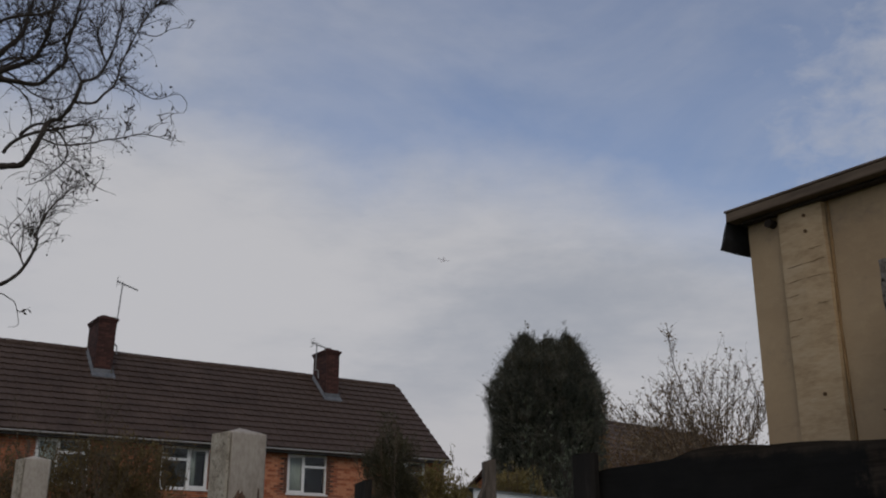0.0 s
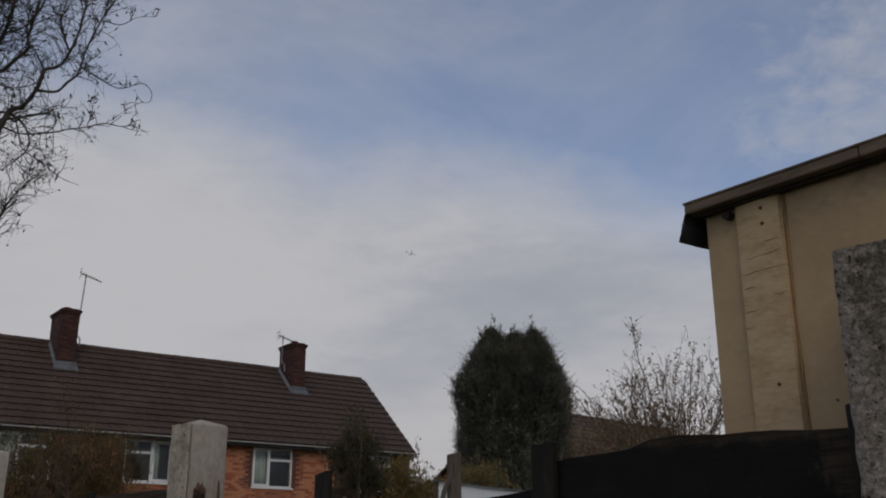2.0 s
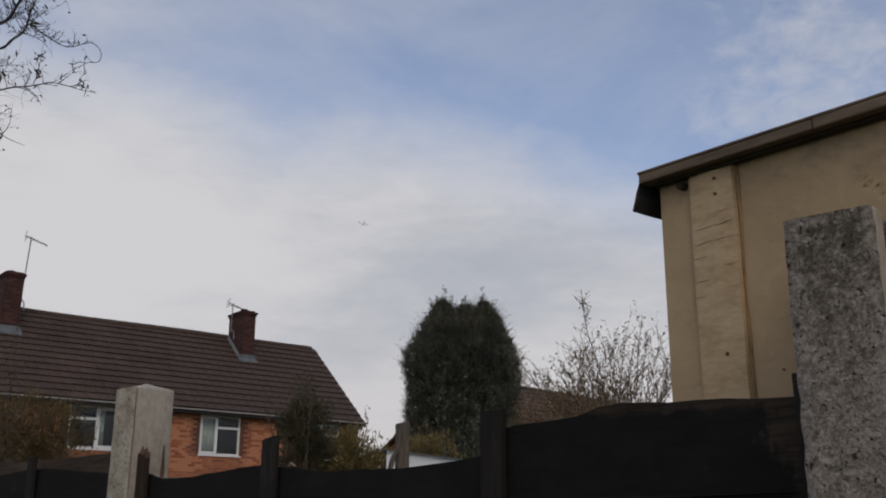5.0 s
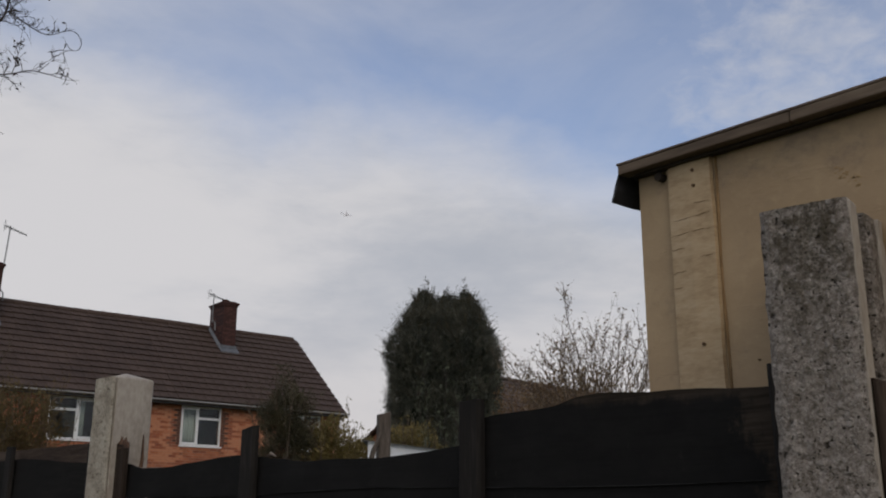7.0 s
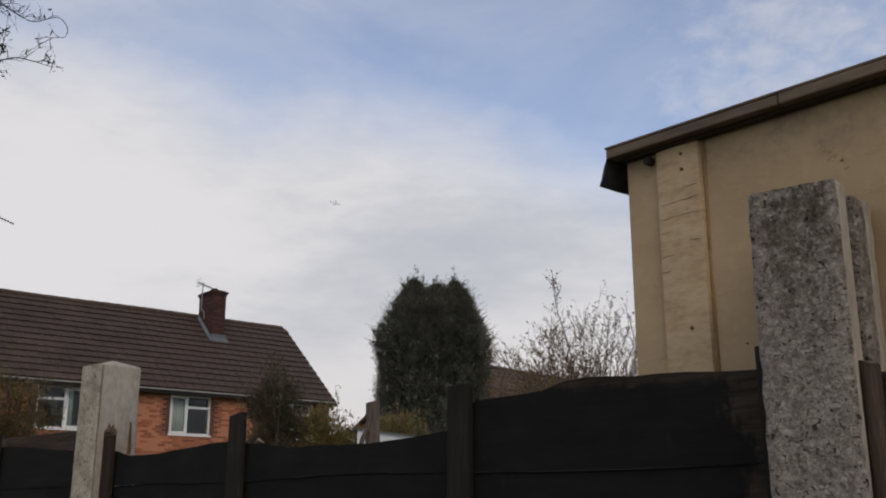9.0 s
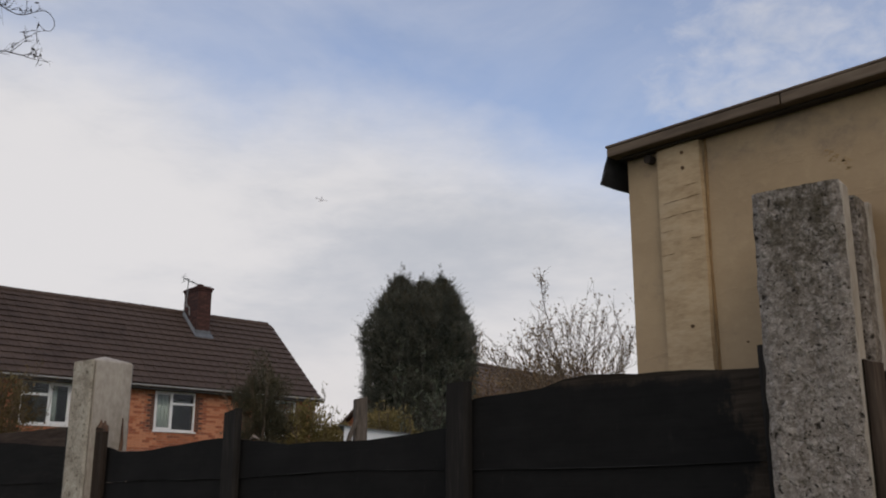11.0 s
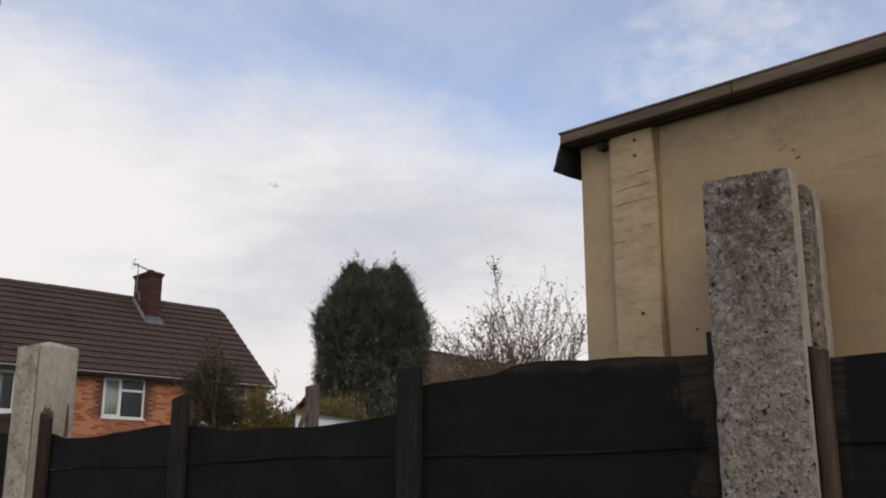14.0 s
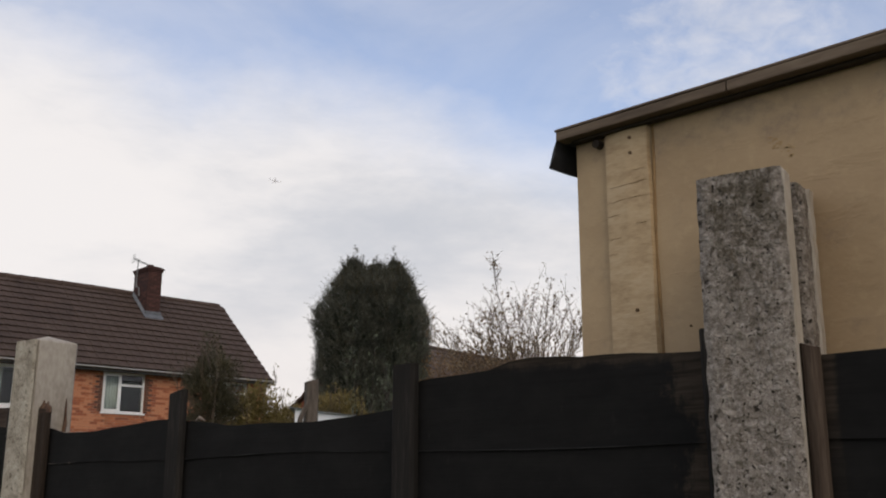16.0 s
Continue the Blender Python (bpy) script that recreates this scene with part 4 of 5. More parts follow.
def chimney(house, x0, x1, y0, y1, top, label):
    ch = part("chimney", boxes((x0, x1, y0, y1, RIDGE_Z - 1.4, top - 0.16)), CHIMNEY_BRICK, house, label)
    part("corbel", boxes((x0 - 0.025, x1 + 0.025, y0 - 0.025, y1 + 0.025, top - 0.157, top - 0.09), (x0 - 0.055, x1 + 0.055, y0 - 0.055, y1 + 0.055, top - 0.088, top - 0.02), bevel=0.008), CHIMNEY_BRICK, ch)
    part("flaunching", boxes((x0 + 0.02, x1 - 0.02, y0 + 0.02, y1 - 0.02, top - 0.019, top + 0.03), bevel=0.014), CHIMNEY_BRICK, ch)
    bm = bmesh.new()
    xm, ym = (x0 + x1) / 2, (y0 + y1) / 2
    tube(bm, [(xm, ym - 0.1, top + 0.02), (xm, ym - 0.1, top + 0.07), (xm, ym - 0.1, top + 0.09), (xm, ym - 0.1, top + 0.13)], [0.11, 0.1, 0.125, 0.115], 12)
    part("chimney_cap", bm, CHIMNEY_BRICK, ch)
    # courses of bricks on the sides that show
    me = mesh_of("brick", boxes((0, 0.215, -0.005, 0.02, 0, 0.065)), CHIMNEY_PIECE)
    end_me = mesh_of("brick", boxes((-0.005, 0.02, 0, 0.215, 0, 0.065)), CHIMNEY_PIECE)
    z, row = RIDGE_Z - 0.75, 0
    while z < top - 0.23:
        for i in range(int((x1 - x0) / 0.225) + 1):
            x = x0 + 0.225 * i + (0.1 if row % 2 else 0.0)
            if x + 0.2 < x1 + 0.005:
                o = new("brick", me)
                o.parent, o.location = ch, (x, y0, z)
        for i in range(int((y1 - y0) / 0.225) + 1):
            y = y0 + 0.225 * i + (0.02 if row % 2 else 0.11)
            if y + 0.2 < y1:
                for xs in (x0, x1 - 0.015):
                    o = new("brick", end_me)
                    o.parent, o.location = ch, (xs, y, z)
        z, row = z + 0.075, row + 1
    # lead apron in front, stepped flashing at the sides
    k = (RIDGE_Z - EAVE_Z) / (RIDGE_Y - EAVE_Y)

    def roof_z(y):
        return EAVE_Z + (y - (EAVE_Y - HY)) * k
    bm = bmesh.new()
    for s, e in ((y0 - 0.15, y0 - 0.004),):
        vs = [bm.verts.new(p) for p in ((x0 - 0.09, s, roof_z(s) + 0.06), (x1 + 0.09, s, roof_z(s) + 0.06), (x1 + 0.09, e, roof_z(e) + 0.07), (x0 - 0.09, e, roof_z(e) + 0.07))]
        up = [bm.verts.new((v.co.x, v.co.y, v.co.z + 0.035)) for v in vs]
        for q in ((0, 1, 2, 3),):
            bm.faces.new([vs[i] for i in q][::-1]), bm.faces.new([up[i] for i in q])
        for i in range(4):
            bm.faces.new((vs[i], vs[(i + 1) % 4], up[(i + 1) % 4], up[i]))
    box(bm, x0 - 0.015, x1 + 0.015, y0 - 0.02, y0 - 0.004, roof_z(y0) + 0.02, roof_z(y0) + 0.2)
    part("lead_apron", bm, LEAD, ch, "grey lead flashing")
    for side in (-1, 1):
        xe = x0 if side < 0 else x1
        bm = bmesh.new()
        for i in range(6):
            ya = y0 + (y1 - y0) * i / 6
            yb = y0 + (y1 - y0) * (i + 1) / 6 - 0.003
            if yb + HY > RIDGE_Y + 0.05:
                break
            xa, xb = (xe - 0.075, xe - 0.008) if side < 0 else (xe + 0.008, xe + 0.075)
            vs = [bm.verts.new(p) for p in ((xa, ya, roof_z(ya) + 0.07), (xb, ya, roof_z(ya) + 0.16), (xb, yb, roof_z(yb) + 0.16), (xa, yb, roof_z(yb) + 0.07))]
            dn = [bm.verts.new((v.co.x, v.co.y, v.co.z - 0.03)) for v in vs]
            bm.faces.new(vs), bm.faces.new(dn[::-1])
            for j in range(4):
                bm.faces.new((vs[j], dn[j], dn[(j + 1) % 4], vs[(j + 1) % 4]))
        part("step_flashing", bm, LEAD, ch)
    return ch


def facing_bricks(house):
    """Stretcher bricks proud of the wall: single ones round the clear window, the rest joined."""
    me = mesh_of("brick", boxes((0, 0.215, -0.006, 0.02, 0, 0.065)), BRICK_PIECE)
    rest = bmesh.new()
    for row in range(-7, 14):
        z = W_Z0 + 0.01 + 0.075 * row
        for i in range(int((HX1 - HX0) / 0.225) - 1):
            x = HX0 + 0.01 + 0.225 * i + (0.1125 if row % 2 else 0.0)
            if row >= -1 and any(x0 - 0.44 < x < x1 + 0.23 for x0, x1, _ in WINDOWS):
                continue
            if 9.9 < x < 12.5 or 13.8 < x < 15.4:
                o = new("brick", me)
                o.parent, o.location = house, (x, 0, z)
            elif x > 2.0:
                box(rest, x, x + 0.215, -0.006, 0.02, z, z + 0.065)
    tagged(part("brickwork", rest, BRICK, house), "orange stretcher bricks", kind="stuff")


def house_row():
    h = thing("house", "brown-tiled terrace of orange brick with white windows", "house", (0.0034, HY - 0.325, 0), turn=1.2)
    depth = 2 * (RIDGE_Y - HY)
    # front wall in pieces round its openings
    bm = bmesh.new()
    xs = sorted(WINDOWS)
    edge = HX0
    for x0, x1, _ in xs:
        box(bm, edge, x0, 0, 0.25, -0.3, 5.0)
        box(bm, x0, x1, 0, 0.25, -0.3, W_Z0)
        box(bm, x0, x1, 0, 0.25, W_Z1, 5.0)
        edge = x1
    box(bm, edge, HX1, 0, 0.25, -0.3, 5.0)
    bmesh.ops.remove_doubles(bm, verts=bm.verts, dist=0.0005)
    part("front_wall", bm, BRICK, h)
    bm = boxes((HX0, HX1, depth - 0.25, depth, -0.3, 5.0))
    for gx in (HX0, HX1 - 0.25):
        box(bm, gx, gx + 0.25, 0.252, depth - 0.252, -0.3, 5.0)
        v = [bm.verts.new(p) for p in ((gx, 0.2, 5.0), (gx, depth - 0.2, 5.0), (gx, depth / 2, RIDGE_Z - 0.25), (gx + 0.25, 0.2, 5.0), (gx + 0.25, depth - 0.2, 5.0), (gx + 0.25, depth / 2, RIDGE_Z - 0.25))]
        for q in ((0, 1, 2), (5, 4, 3), (0, 3, 4, 1), (1, 4, 5, 2), (2, 5, 3, 0)):
            bm.faces.new([v[i] for i in q])
    part("side_wall", bm, BRICK, h)
    part("inner_room", boxes((HX0 + 0.26, HX1 - 0.26, 2.6, 2.7, 2.6, 4.9), (HX0 + 0.26, HX1 - 0.26, 0.27, 2.6, 2.5, 2.6), (HX0 + 0.26, HX1 - 0.26, 0.27, 2.7, 4.9, 4.98), *[(x, x + 0.1, 0.27, 2.6, 2.6, 4.9) for x in (3.8, 7.4, 11.2, 15.0)]), ROOM, h)
    for x0, x1, tall in WINDOWS:
        house_window(h, x0, x1, tall)
    facing_bricks(h)
    # dark bricks toothed into the reveals
    bmq = boxes((0, 0.225, -0.005, 0.1, 0, 0.065))
    long_me = mesh_of("quoin_brick", bmq, DARK_BRICK)
    short_me = mesh_of("quoin_brick", boxes((0, 0.112, -0.005, 0.1, 0, 0.065)), DARK_BRICK)
    for x0, x1, _ in WINDOWS[1:4]:
        for i in range(14):
            me, wd = (long_me, 0.225) if i % 2 else (short_me, 0.112)
            for x in (x0 - wd - 0.004, x1 + 0.004):
                o = new("quoin_brick", me)
                o.parent, o.location = h, (x, 0, W_Z0 + 0.01 + i * 0.075)
    # roof
    k = (RIDGE_Z - EAVE_Z) / (RIDGE_Y - EAVE_Y)
    ye = EAVE_Y - HY
    # board below the gutter, coloured as the soffit's shadow band
    roof = part("roof", boxes((HX0 - 0.08, HX1 + 0.05, ye + 0.02, ye + 0.045, EAVE_Z - 0.14, EAVE_Z - 0.035)), EAVES_SHADE, h)
    bm = bmesh.new()
    for sgn in (1, -1):
        e, r = (ye, depth / 2) if sgn > 0 else (depth - ye, depth / 2)
        v = [bm.verts.new(p) for p in ((HX0 - 0.08, e, EAVE_Z - 0.03), (HX1 - 0.03, e, EAVE_Z - 0.03), (HX1 - 0.03, r, RIDGE_Z - 0.03), (HX0 - 0.08, r, RIDGE_Z - 0.03))]
        dn = [bm.verts.new((q.co.x, q.co.y, q.co.z - 0.05)) for q in v]
        bm.faces.new(v), bm.faces.new(dn[::-1])
        for i in range(4):
            bm.faces.new((v[i], dn[i], dn[(i + 1) % 4], v[(i + 1) % 4]))
    bmesh.ops.recalc_face_normals(bm, faces=bm.faces)
    part("roof_deck", bm, ROOF_TILE, roof)
    courses = 14
    slope = math.hypot(RIDGE_Y - EAVE_Y, RIDGE_Z - EAVE_Z)
    cy, cz = (RIDGE_Y - EAVE_Y) / slope, (RIDGE_Z - EAVE_Z) / slope
    rng = random.Random(3)
    bm = bmesh.new()
    span = slope / courses + 0.04
    prev = None
    for dx, hz in ((0.0, 0.0), (0.03, 0.011), (0.08, 0.013), (0.1, 0.001), (0.2, 0.0), (0.294, 0.0)):
        h0 = 0.052 + hz
        ring = [bm.verts.new((dx, ye, EAVE_Z)), bm.verts.new((dx, ye - h0 * cz, EAVE_Z + h0 * cy)), bm.verts.new((dx, ye + span * cy - (0.004 + hz) * cz, EAVE_Z + span * cz + (0.004 + hz) * cy))]
        if prev:
            bm.faces.new((prev[0], ring[0], ring[1], prev[1])), bm.faces.new((prev[1], ring[1], ring[2], prev[2]))
        else:
            bm.faces.new(ring)
        prev = ring
    bm.faces.new(prev[::-1])
    tile_me = mesh_of("roof_tile", bm, ROOF_TILE)
    for c in range(courses):
        bm = bmesh.new()
        s0, s1 = slope * c / courses, slope * (c + 1) / courses + 0.04
        prev = None
        tile = 0.30
        count = int((HX1 - HX0 + 0.16) / tile)
        for i in range(count - 20):
            lift = rng.uniform(-0.004, 0.005)
            for dx, hz in ((0.0, 0.0), (0.03, 0.011), (0.08, 0.013), (0.1, 0.001), (0.2, 0.0), (0.29, 0.0)):
                x = HX0 - 0.08 + i * tile + dx
                lo_y, lo_z = ye + s0 * cy, EAVE_Z + s0 * cz
                hi_y, hi_z = ye + s1 * cy, EAVE_Z + s1 * cz
                h0 = 0.052 + hz + lift
                ring = [bm.verts.new((x, lo_y, lo_z)), bm.verts.new((x, lo_y - h0 * cz, lo_z + h0 * cy)), bm.verts.new((x, hi_y - (0.004 + hz) * cz, hi_z + (0.004 + hz) * cy))]
                if prev:
                    bm.faces.new((prev[0], ring[0], ring[1], prev[1])), bm.faces.new((prev[1], ring[1], ring[2], prev[2]))
                else:
                    bm.faces.new(ring)
                prev = ring
        bm.faces.new(prev[::-1])
        part("tile_course", bm, ROOF_TILE, roof)
        for i in range(count - 20, count):
            o = new("roof_tile", tile_me)
            o.parent = roof
            o.location = (HX0 - 0.08 + i * tile, s0 * cy, s0 * cz + rng.uniform(-0.004, 0.005))
            o.rotation_euler = (0, 0, rng.uniform(-0.006, 0.006))
    ridge_me = bmesh.new()
    tube(ridge_me, [(0, 0, 0), (0.03, 0, 0), (0.44, 0, 0.0), (0.445, 0, 0)], [0.10, 0.115, 0.108, 0.1], 10)
    ridge_me = mesh_of("ridge_tile", ridge_me, ROOF_TILE)
    for i in range(int((HX1 - HX0) / 0.45)):
        o = new("ridge_tile", ridge_me)
        o.parent, o.location = roof, (HX0 - 0.08 + i * 0.45, depth / 2, RIDGE_Z + 0.012 * math.sin(i * 0.4))
    # eaves
    bm = bmesh.new()
    tube(bm, [(HX0 - 0.05, ye - 0.06, EAVE_Z - 0.045), (HX1 + 0.1, ye - 0.06, EAVE_Z - 0.04)], 0.026, 10)
    part("gutter", bm, GUTTER_GREY, h, "pale grey plastic gutter")
    # soffit in the same painted shadow colour
    part("soffit", boxes((HX0, HX1, ye + 0.047, -0.002, EAVE_Z - 0.12, EAVE_Z - 0.09)), EAVES_SHADE, h)
    bm = bmesh.new()
    tube(bm, spline([(HX1 - 0.1, ye - 0.05, EAVE_Z - 0.1), (HX1 - 0.1, ye + 0.05, EAVE_Z - 0.25), (HX1 - 0.1, -0.06, EAVE_Z - 0.5), (HX1 - 0.1, -0.06, 0.1)], 5), 0.035, 8)
    part("downpipe", bm, GUTTER_GREY, h)
    chimney(h, 14.7, 15.2, 1.98, 2.95, 8.685, "dark red brick chimney with corbelled top")
    chimney(h, 6.98, 7.5, 1.98, 3.1, 8.78, "dark red brick chimney with corbelled top")
    return h


house_row()


def aerial(at, mast, boom_way, elements, label, lean=0.0):
    a = thing("tv_aerial", label, "aerial", at, "aerials")
    bm = bmesh.new()
    tube(bm, [(0, 0, 0), (lean * mast, 0, mast)], 0.02, 6)
    part("mast", bm, METAL, a)
    bm = bmesh.new()
    tube(bm, [(0, 0, 0.1), (0.1, -0.02, 0.0), (0.12, -0.02, -0.25)], 0.02, 6)
    part("bracket", bm, METAL, a)
    way = Vector(boom_way).normalized()
    side = way.cross(Vector((0, 0, 1))).normalized()
    o = Vector((lean * mast, 0, mast - 0.05))
    bm = bmesh.new()
    tube(bm, [tuple(o - way * 0.18), tuple(o + way * 0.5)], 0.016, 6)
    part("boom", bm, METAL, a)
    for i in range(elements):
        c = o + way * (-0.1 + 0.58 * i / (elements - 1))
        half = 0.2 - 0.1 * i / elements
        bm = bmesh.new()
        tube(bm, [tuple(c - side * half), tuple(c + side * half)], 0.008, 5)
        part("element", bm, METAL, a)
    bm = bmesh.new()
    c = o - way * 0.17
    for dz in (-0.12, -0.04, 0.04, 0.12):
        tube(bm, [tuple(c - side * 0.2 + Vector((0, 0, dz))), tuple(c + side * 0.2 + Vector((0, 0, dz)))], 0.008, 5)
    part("reflector", bm, METAL, a)
    return a


aerial((14.5, HY + 2.48, 8.0), 0.99, (0.9, -0.1, -0.28), 7, "grey television aerial on a mast strapped to the brick chimney", 0.02)
aerial((7.53, HY + 2.23, 8.0), 2.05, (0.9, -0.1, -0.3), 8, "tall thin television aerial strapped to the brick chimney", 0.045)


# ---- trees and bushes ----
def curl_line(rng, at, way, length, steps, curl, rise, sag=0.0):
    """A twisting line, like a shoot of a corkscrew willow."""
    pts, d = [Vector(at)], Vector(way).normalized()
    axis = any_way(rng)
    for i in range(steps):
        if i % 3 == 0:
            axis = (axis + 0.9 * any_way(rng)).normalized()
        d = (d + curl * axis.cross(d) + Vector((0, 0, rise - sag * i / steps))).normalized()
        pts.append(pts[-1] + d * (length / steps))
    return pts


def grow_twigs(bm, rng, line, count, length, radius, curl, rise, depth, buds=None, start=0.1, tilt=0.8):
    for _ in range(count):
        k = rng.uniform(start, 0.98) * (len(line) - 1)
        i = min(int(k), len(line) - 2)
        at = line[i].lerp(line[i + 1], k - i)
        along = (line[i + 1] - line[i]).normalized()
        way = along + tilt * any_way(rng) + Vector((0, 0, 0.35))
        ln = length * rng.uniform(0.45, 1.25)
        pts = curl_line(rng, at, way, ln, max(4, int(ln / 0.055)), curl, rise)
        n = len(pts)
        tube(bm, [tuple(p) for p in pts], [radius * (1 - 0.8 * j / (n - 1)) for j in range(n)], 3 if radius < 0.006 else 5)
        if buds is not None:
            for p in pts[2::2]:
                if rng.random() < 0.5:
                    buds.append((p, any_way(rng)))
        if depth:
            grow_twigs(bm, rng, pts, max(2, int(count * 0.0) + rng.randint(2, 4)), length * 0.55, radius * 0.6, curl, rise, depth - 1, buds, 0.15, tilt)


def willow():
    tree = thing("willow_tree", "bare corkscrew willow with dark twisted branches and buds", "tree")
    rng = random.Random(21)
    az = radians(10)
    base = Vector((9 * math.sin(az), 9 * math.cos(az), 0))
    right, back = Vector((math.cos(az), -math.sin(az), 0)), Vector((math.sin(az), math.cos(az), 0))

    def place(a, z, depth):
        return base + right * a + back * depth + Vector((0, 0, z))
    foot = place(-2.2, 0, 0.2)
    bm = bmesh.new()
    trunk = spline([foot - Vector((0, 0, 0.3)), foot + Vector((0.05, 0, 1.2)), foot + Vector((-0.1, 0, 2.6)), foot + Vector((0.08, 0, 4.2)), foot + Vector((-0.05, 0, 6.4)), foot + Vector((0.2, 0, 8.6))], 6)
    tube(bm, [tuple(p) for p in trunk], [0.2 - 0.165 * i / (len(trunk) - 1) for i in range(len(trunk))], 12)
    part("trunk", bm, BARK, tree)
    buds = []
    twigs = bmesh.new()

    def limb(points, r, depth, count, length, start=0.1, end=0.25, curl=0.33):
        line = spline([place(a, z, depth + 0.05 * math.sin(2.1 * i + 9 * r)) for i, (a, z) in enumerate(points)], 7)
        bm = bmesh.new()
        m = len(line)
        tube(bm, [tuple(p) for p in line], [r * (1 - (1 - end) * i / (m - 1)) * (1 + 0.1 * math.sin(i * 1.7)) for i in range(m)], 8)
        part("limb", bm, BARK, tree, smooth=True)
        grow_twigs(twigs, rng, line, int(count * 1.3), length * 1.25, 0.0047, curl, 0.06, 1, buds, start)
    # two leaders that carry the crown, then their forks
    limb([(-2.1, 3.9), (-1.18, 4.72), (-0.7, 4.98), (-0.45, 5.08), (-0.33, 5.13), (-0.24, 5.3), (-0.16, 5.57), (-0.06, 5.64), (0.04, 5.81), (0.08, 6.04)], 0.034, 0.1, 15, 0.42, 0.45, 0.55)
    limb([(0.08, 6.04), (0.22, 6.14), (0.31, 6.34), (0.35, 6.56), (0.38, 6.86), (0.37, 7.3)], 0.017, 0.1, 30, 0.4)
    limb([(0.04, 5.79), (0.21, 5.83), (0.29, 5.9), (0.38, 6.05), (0.43, 6.34), (0.54, 6.65), (0.62, 6.87), (0.69, 7.01), (0.88, 7.08)], 0.014, 0.05, 52, 0.26, 0.3)
    limb([(0.08, 6.06), (0.02, 6.19), (-0.05, 6.26), (-0.09, 6.29)], 0.011, 0.15, 3, 0.2)
    limb([(0.28, 6.34), (0.23, 6.47), (0.17, 6.6), (0.18, 6.75), (0.27, 7.1)], 0.011, 0.2, 18, 0.3)
    limb([(0.38, 6.06), (0.43, 6.1), (0.49, 6.02), (0.64, 5.97), (0.78, 5.96), (0.96, 6.01), (1.06, 5.96), (1.05, 5.87), (0.92, 5.78), (0.68, 5.56)], 0.007, 0.0, 16, 0.12)
    limb([(-0.2, 5.35), (-0.03, 5.33), (0.23, 5.36), (0.34, 5.43), (0.51, 5.5), (0.66, 5.53), (0.82, 5.55), (0.89, 5.59), (0.96, 5.54), (0.95, 5.47)], 0.009, 0.0, 10, 0.17)
    limb([(0.51, 5.5), (0.54, 5.66), (0.55, 5.98)], 0.0045, 0.0, 4, 0.1)
    limb([(0.54, 6.65), (0.72, 6.67), (0.86, 6.74), (1.05, 6.82)], 0.006, 0.05, 6, 0.13)
    limb([(-2.1, 4.7), (-1.3, 5.6), (-0.8, 5.97), (-0.57, 6.02), (-0.31, 6.04), (-0.18, 6.16), (-0.08, 6.34), (-0.1, 6.48), (-0.06, 6.65), (-0.01, 7.2)], 0.032, 0.3, 30, 0.5, 0.4)
    limb([(-2.1, 5.0), (-1.0, 5.9), (-0.58, 6.16), (-0.41, 6.31), (-0.32, 6.49), (-0.27, 6.77), (-0.26, 7.2)], 0.032, 0.4, 36, 0.5, 0.4, 0.4)
    limb([(-2.0, 5.6), (-0.9, 6.2), (-0.62, 6.44), (-0.53, 6.62), (-0.49, 6.8), (-0.44, 7.2)], 0.034, 0.5, 34, 0.5, 0.4, 0.4)
    limb([(-0.32, 6.46), (-0.15, 6.59), (-0.02, 6.78), (0.05, 7.05)], 0.012, 0.35, 10, 0.32)
    limb([(-0.7, 6.0), (-0.57, 6.03), (-0.44, 5.92), (-0.33, 5.78), (-0.31, 5.6), (-0.18, 5.54)], 0.01, 0.35, 9, 0.36)
    # hanging shoots below the crown
    limb([(-0.12, 5.5), (-0.05, 5.29), (-0.01, 5.15), (0.18, 5.05), (0.34, 4.96), (0.5, 4.88)], 0.008, 0.0, 12, 0.18)
    limb([(-2.15, 2.3), (-0.91, 3.21), (-0.5, 3.75), (-0.3, 3.93), (-0.2, 4.06), (-0.12, 4.25), (-0.13, 4.38), (-0.09, 4.51), (-0.04, 4.61), (0.1, 4.83)], 0.022, -0.2, 30, 0.27, 0.5)
    limb([(0.1, 4.83), (0.18, 4.89), (0.26, 4.87), (0.23, 4.82)], 0.005, -0.2, 1, 0.1)
    limb([(-0.3, 5.1), (-0.15, 5.07), (-0.06, 4.96), (0.1, 4.85)], 0.006, -0.15, 8, 0.2)
    limb([(-0.2, 4.08), (-0.25, 4.19), (-0.32, 4.27), (-0.4, 4.5)], 0.008, -0.2, 8, 0.3)
    limb([(-0.77, 3.71), (-0.4, 3.84), (-0.28, 3.79), (-0.22, 3.75), (-0.18, 3.61), (-0.19, 3.55), (-0.25, 3.55)], 0.006, -0.1, 2, 0.08)
    # limbs behind, crossing the upper crown
    for n in range(7):
        a0 = rng.uniform(-1.0, -0.4)
        line = curl_line(rng, place(a0, rng.uniform(5.3, 6.3), rng.uniform(0.2, 1.2)), right * rng.uniform(0.2, 0.6) + Vector((0, 0, 1.0)), rng.uniform(1.2, 1.9), 26, 0.2, 0.03)
        bm = bmesh.new()
        tube(bm, [tuple(p) for p in line], [0.018 - 0.014 * i / 26 for i in range(27)], 6)
        part("limb", bm, BARK, tree, smooth=True)
        grow_twigs(twigs, rng, line, 20, 0.55, 0.0044, 0.33, 0.06, 1, buds)
    tagged(part("twig_mass", twigs, BARK, tree), "thin curly twigs", kind="stuff")
    verts, faces = [], []
    for p, w in buds:
        if rng.random() < 0.5:
            add_leaf(verts, faces, p, w + Vector((0, 0, -0.2)), any_way(rng), rng.uniform(0.03, 0.075), 0.022)
    cloud_mesh("bud_mass", verts, faces, BARK, tree, "small dark buds", "stuff")


willow()


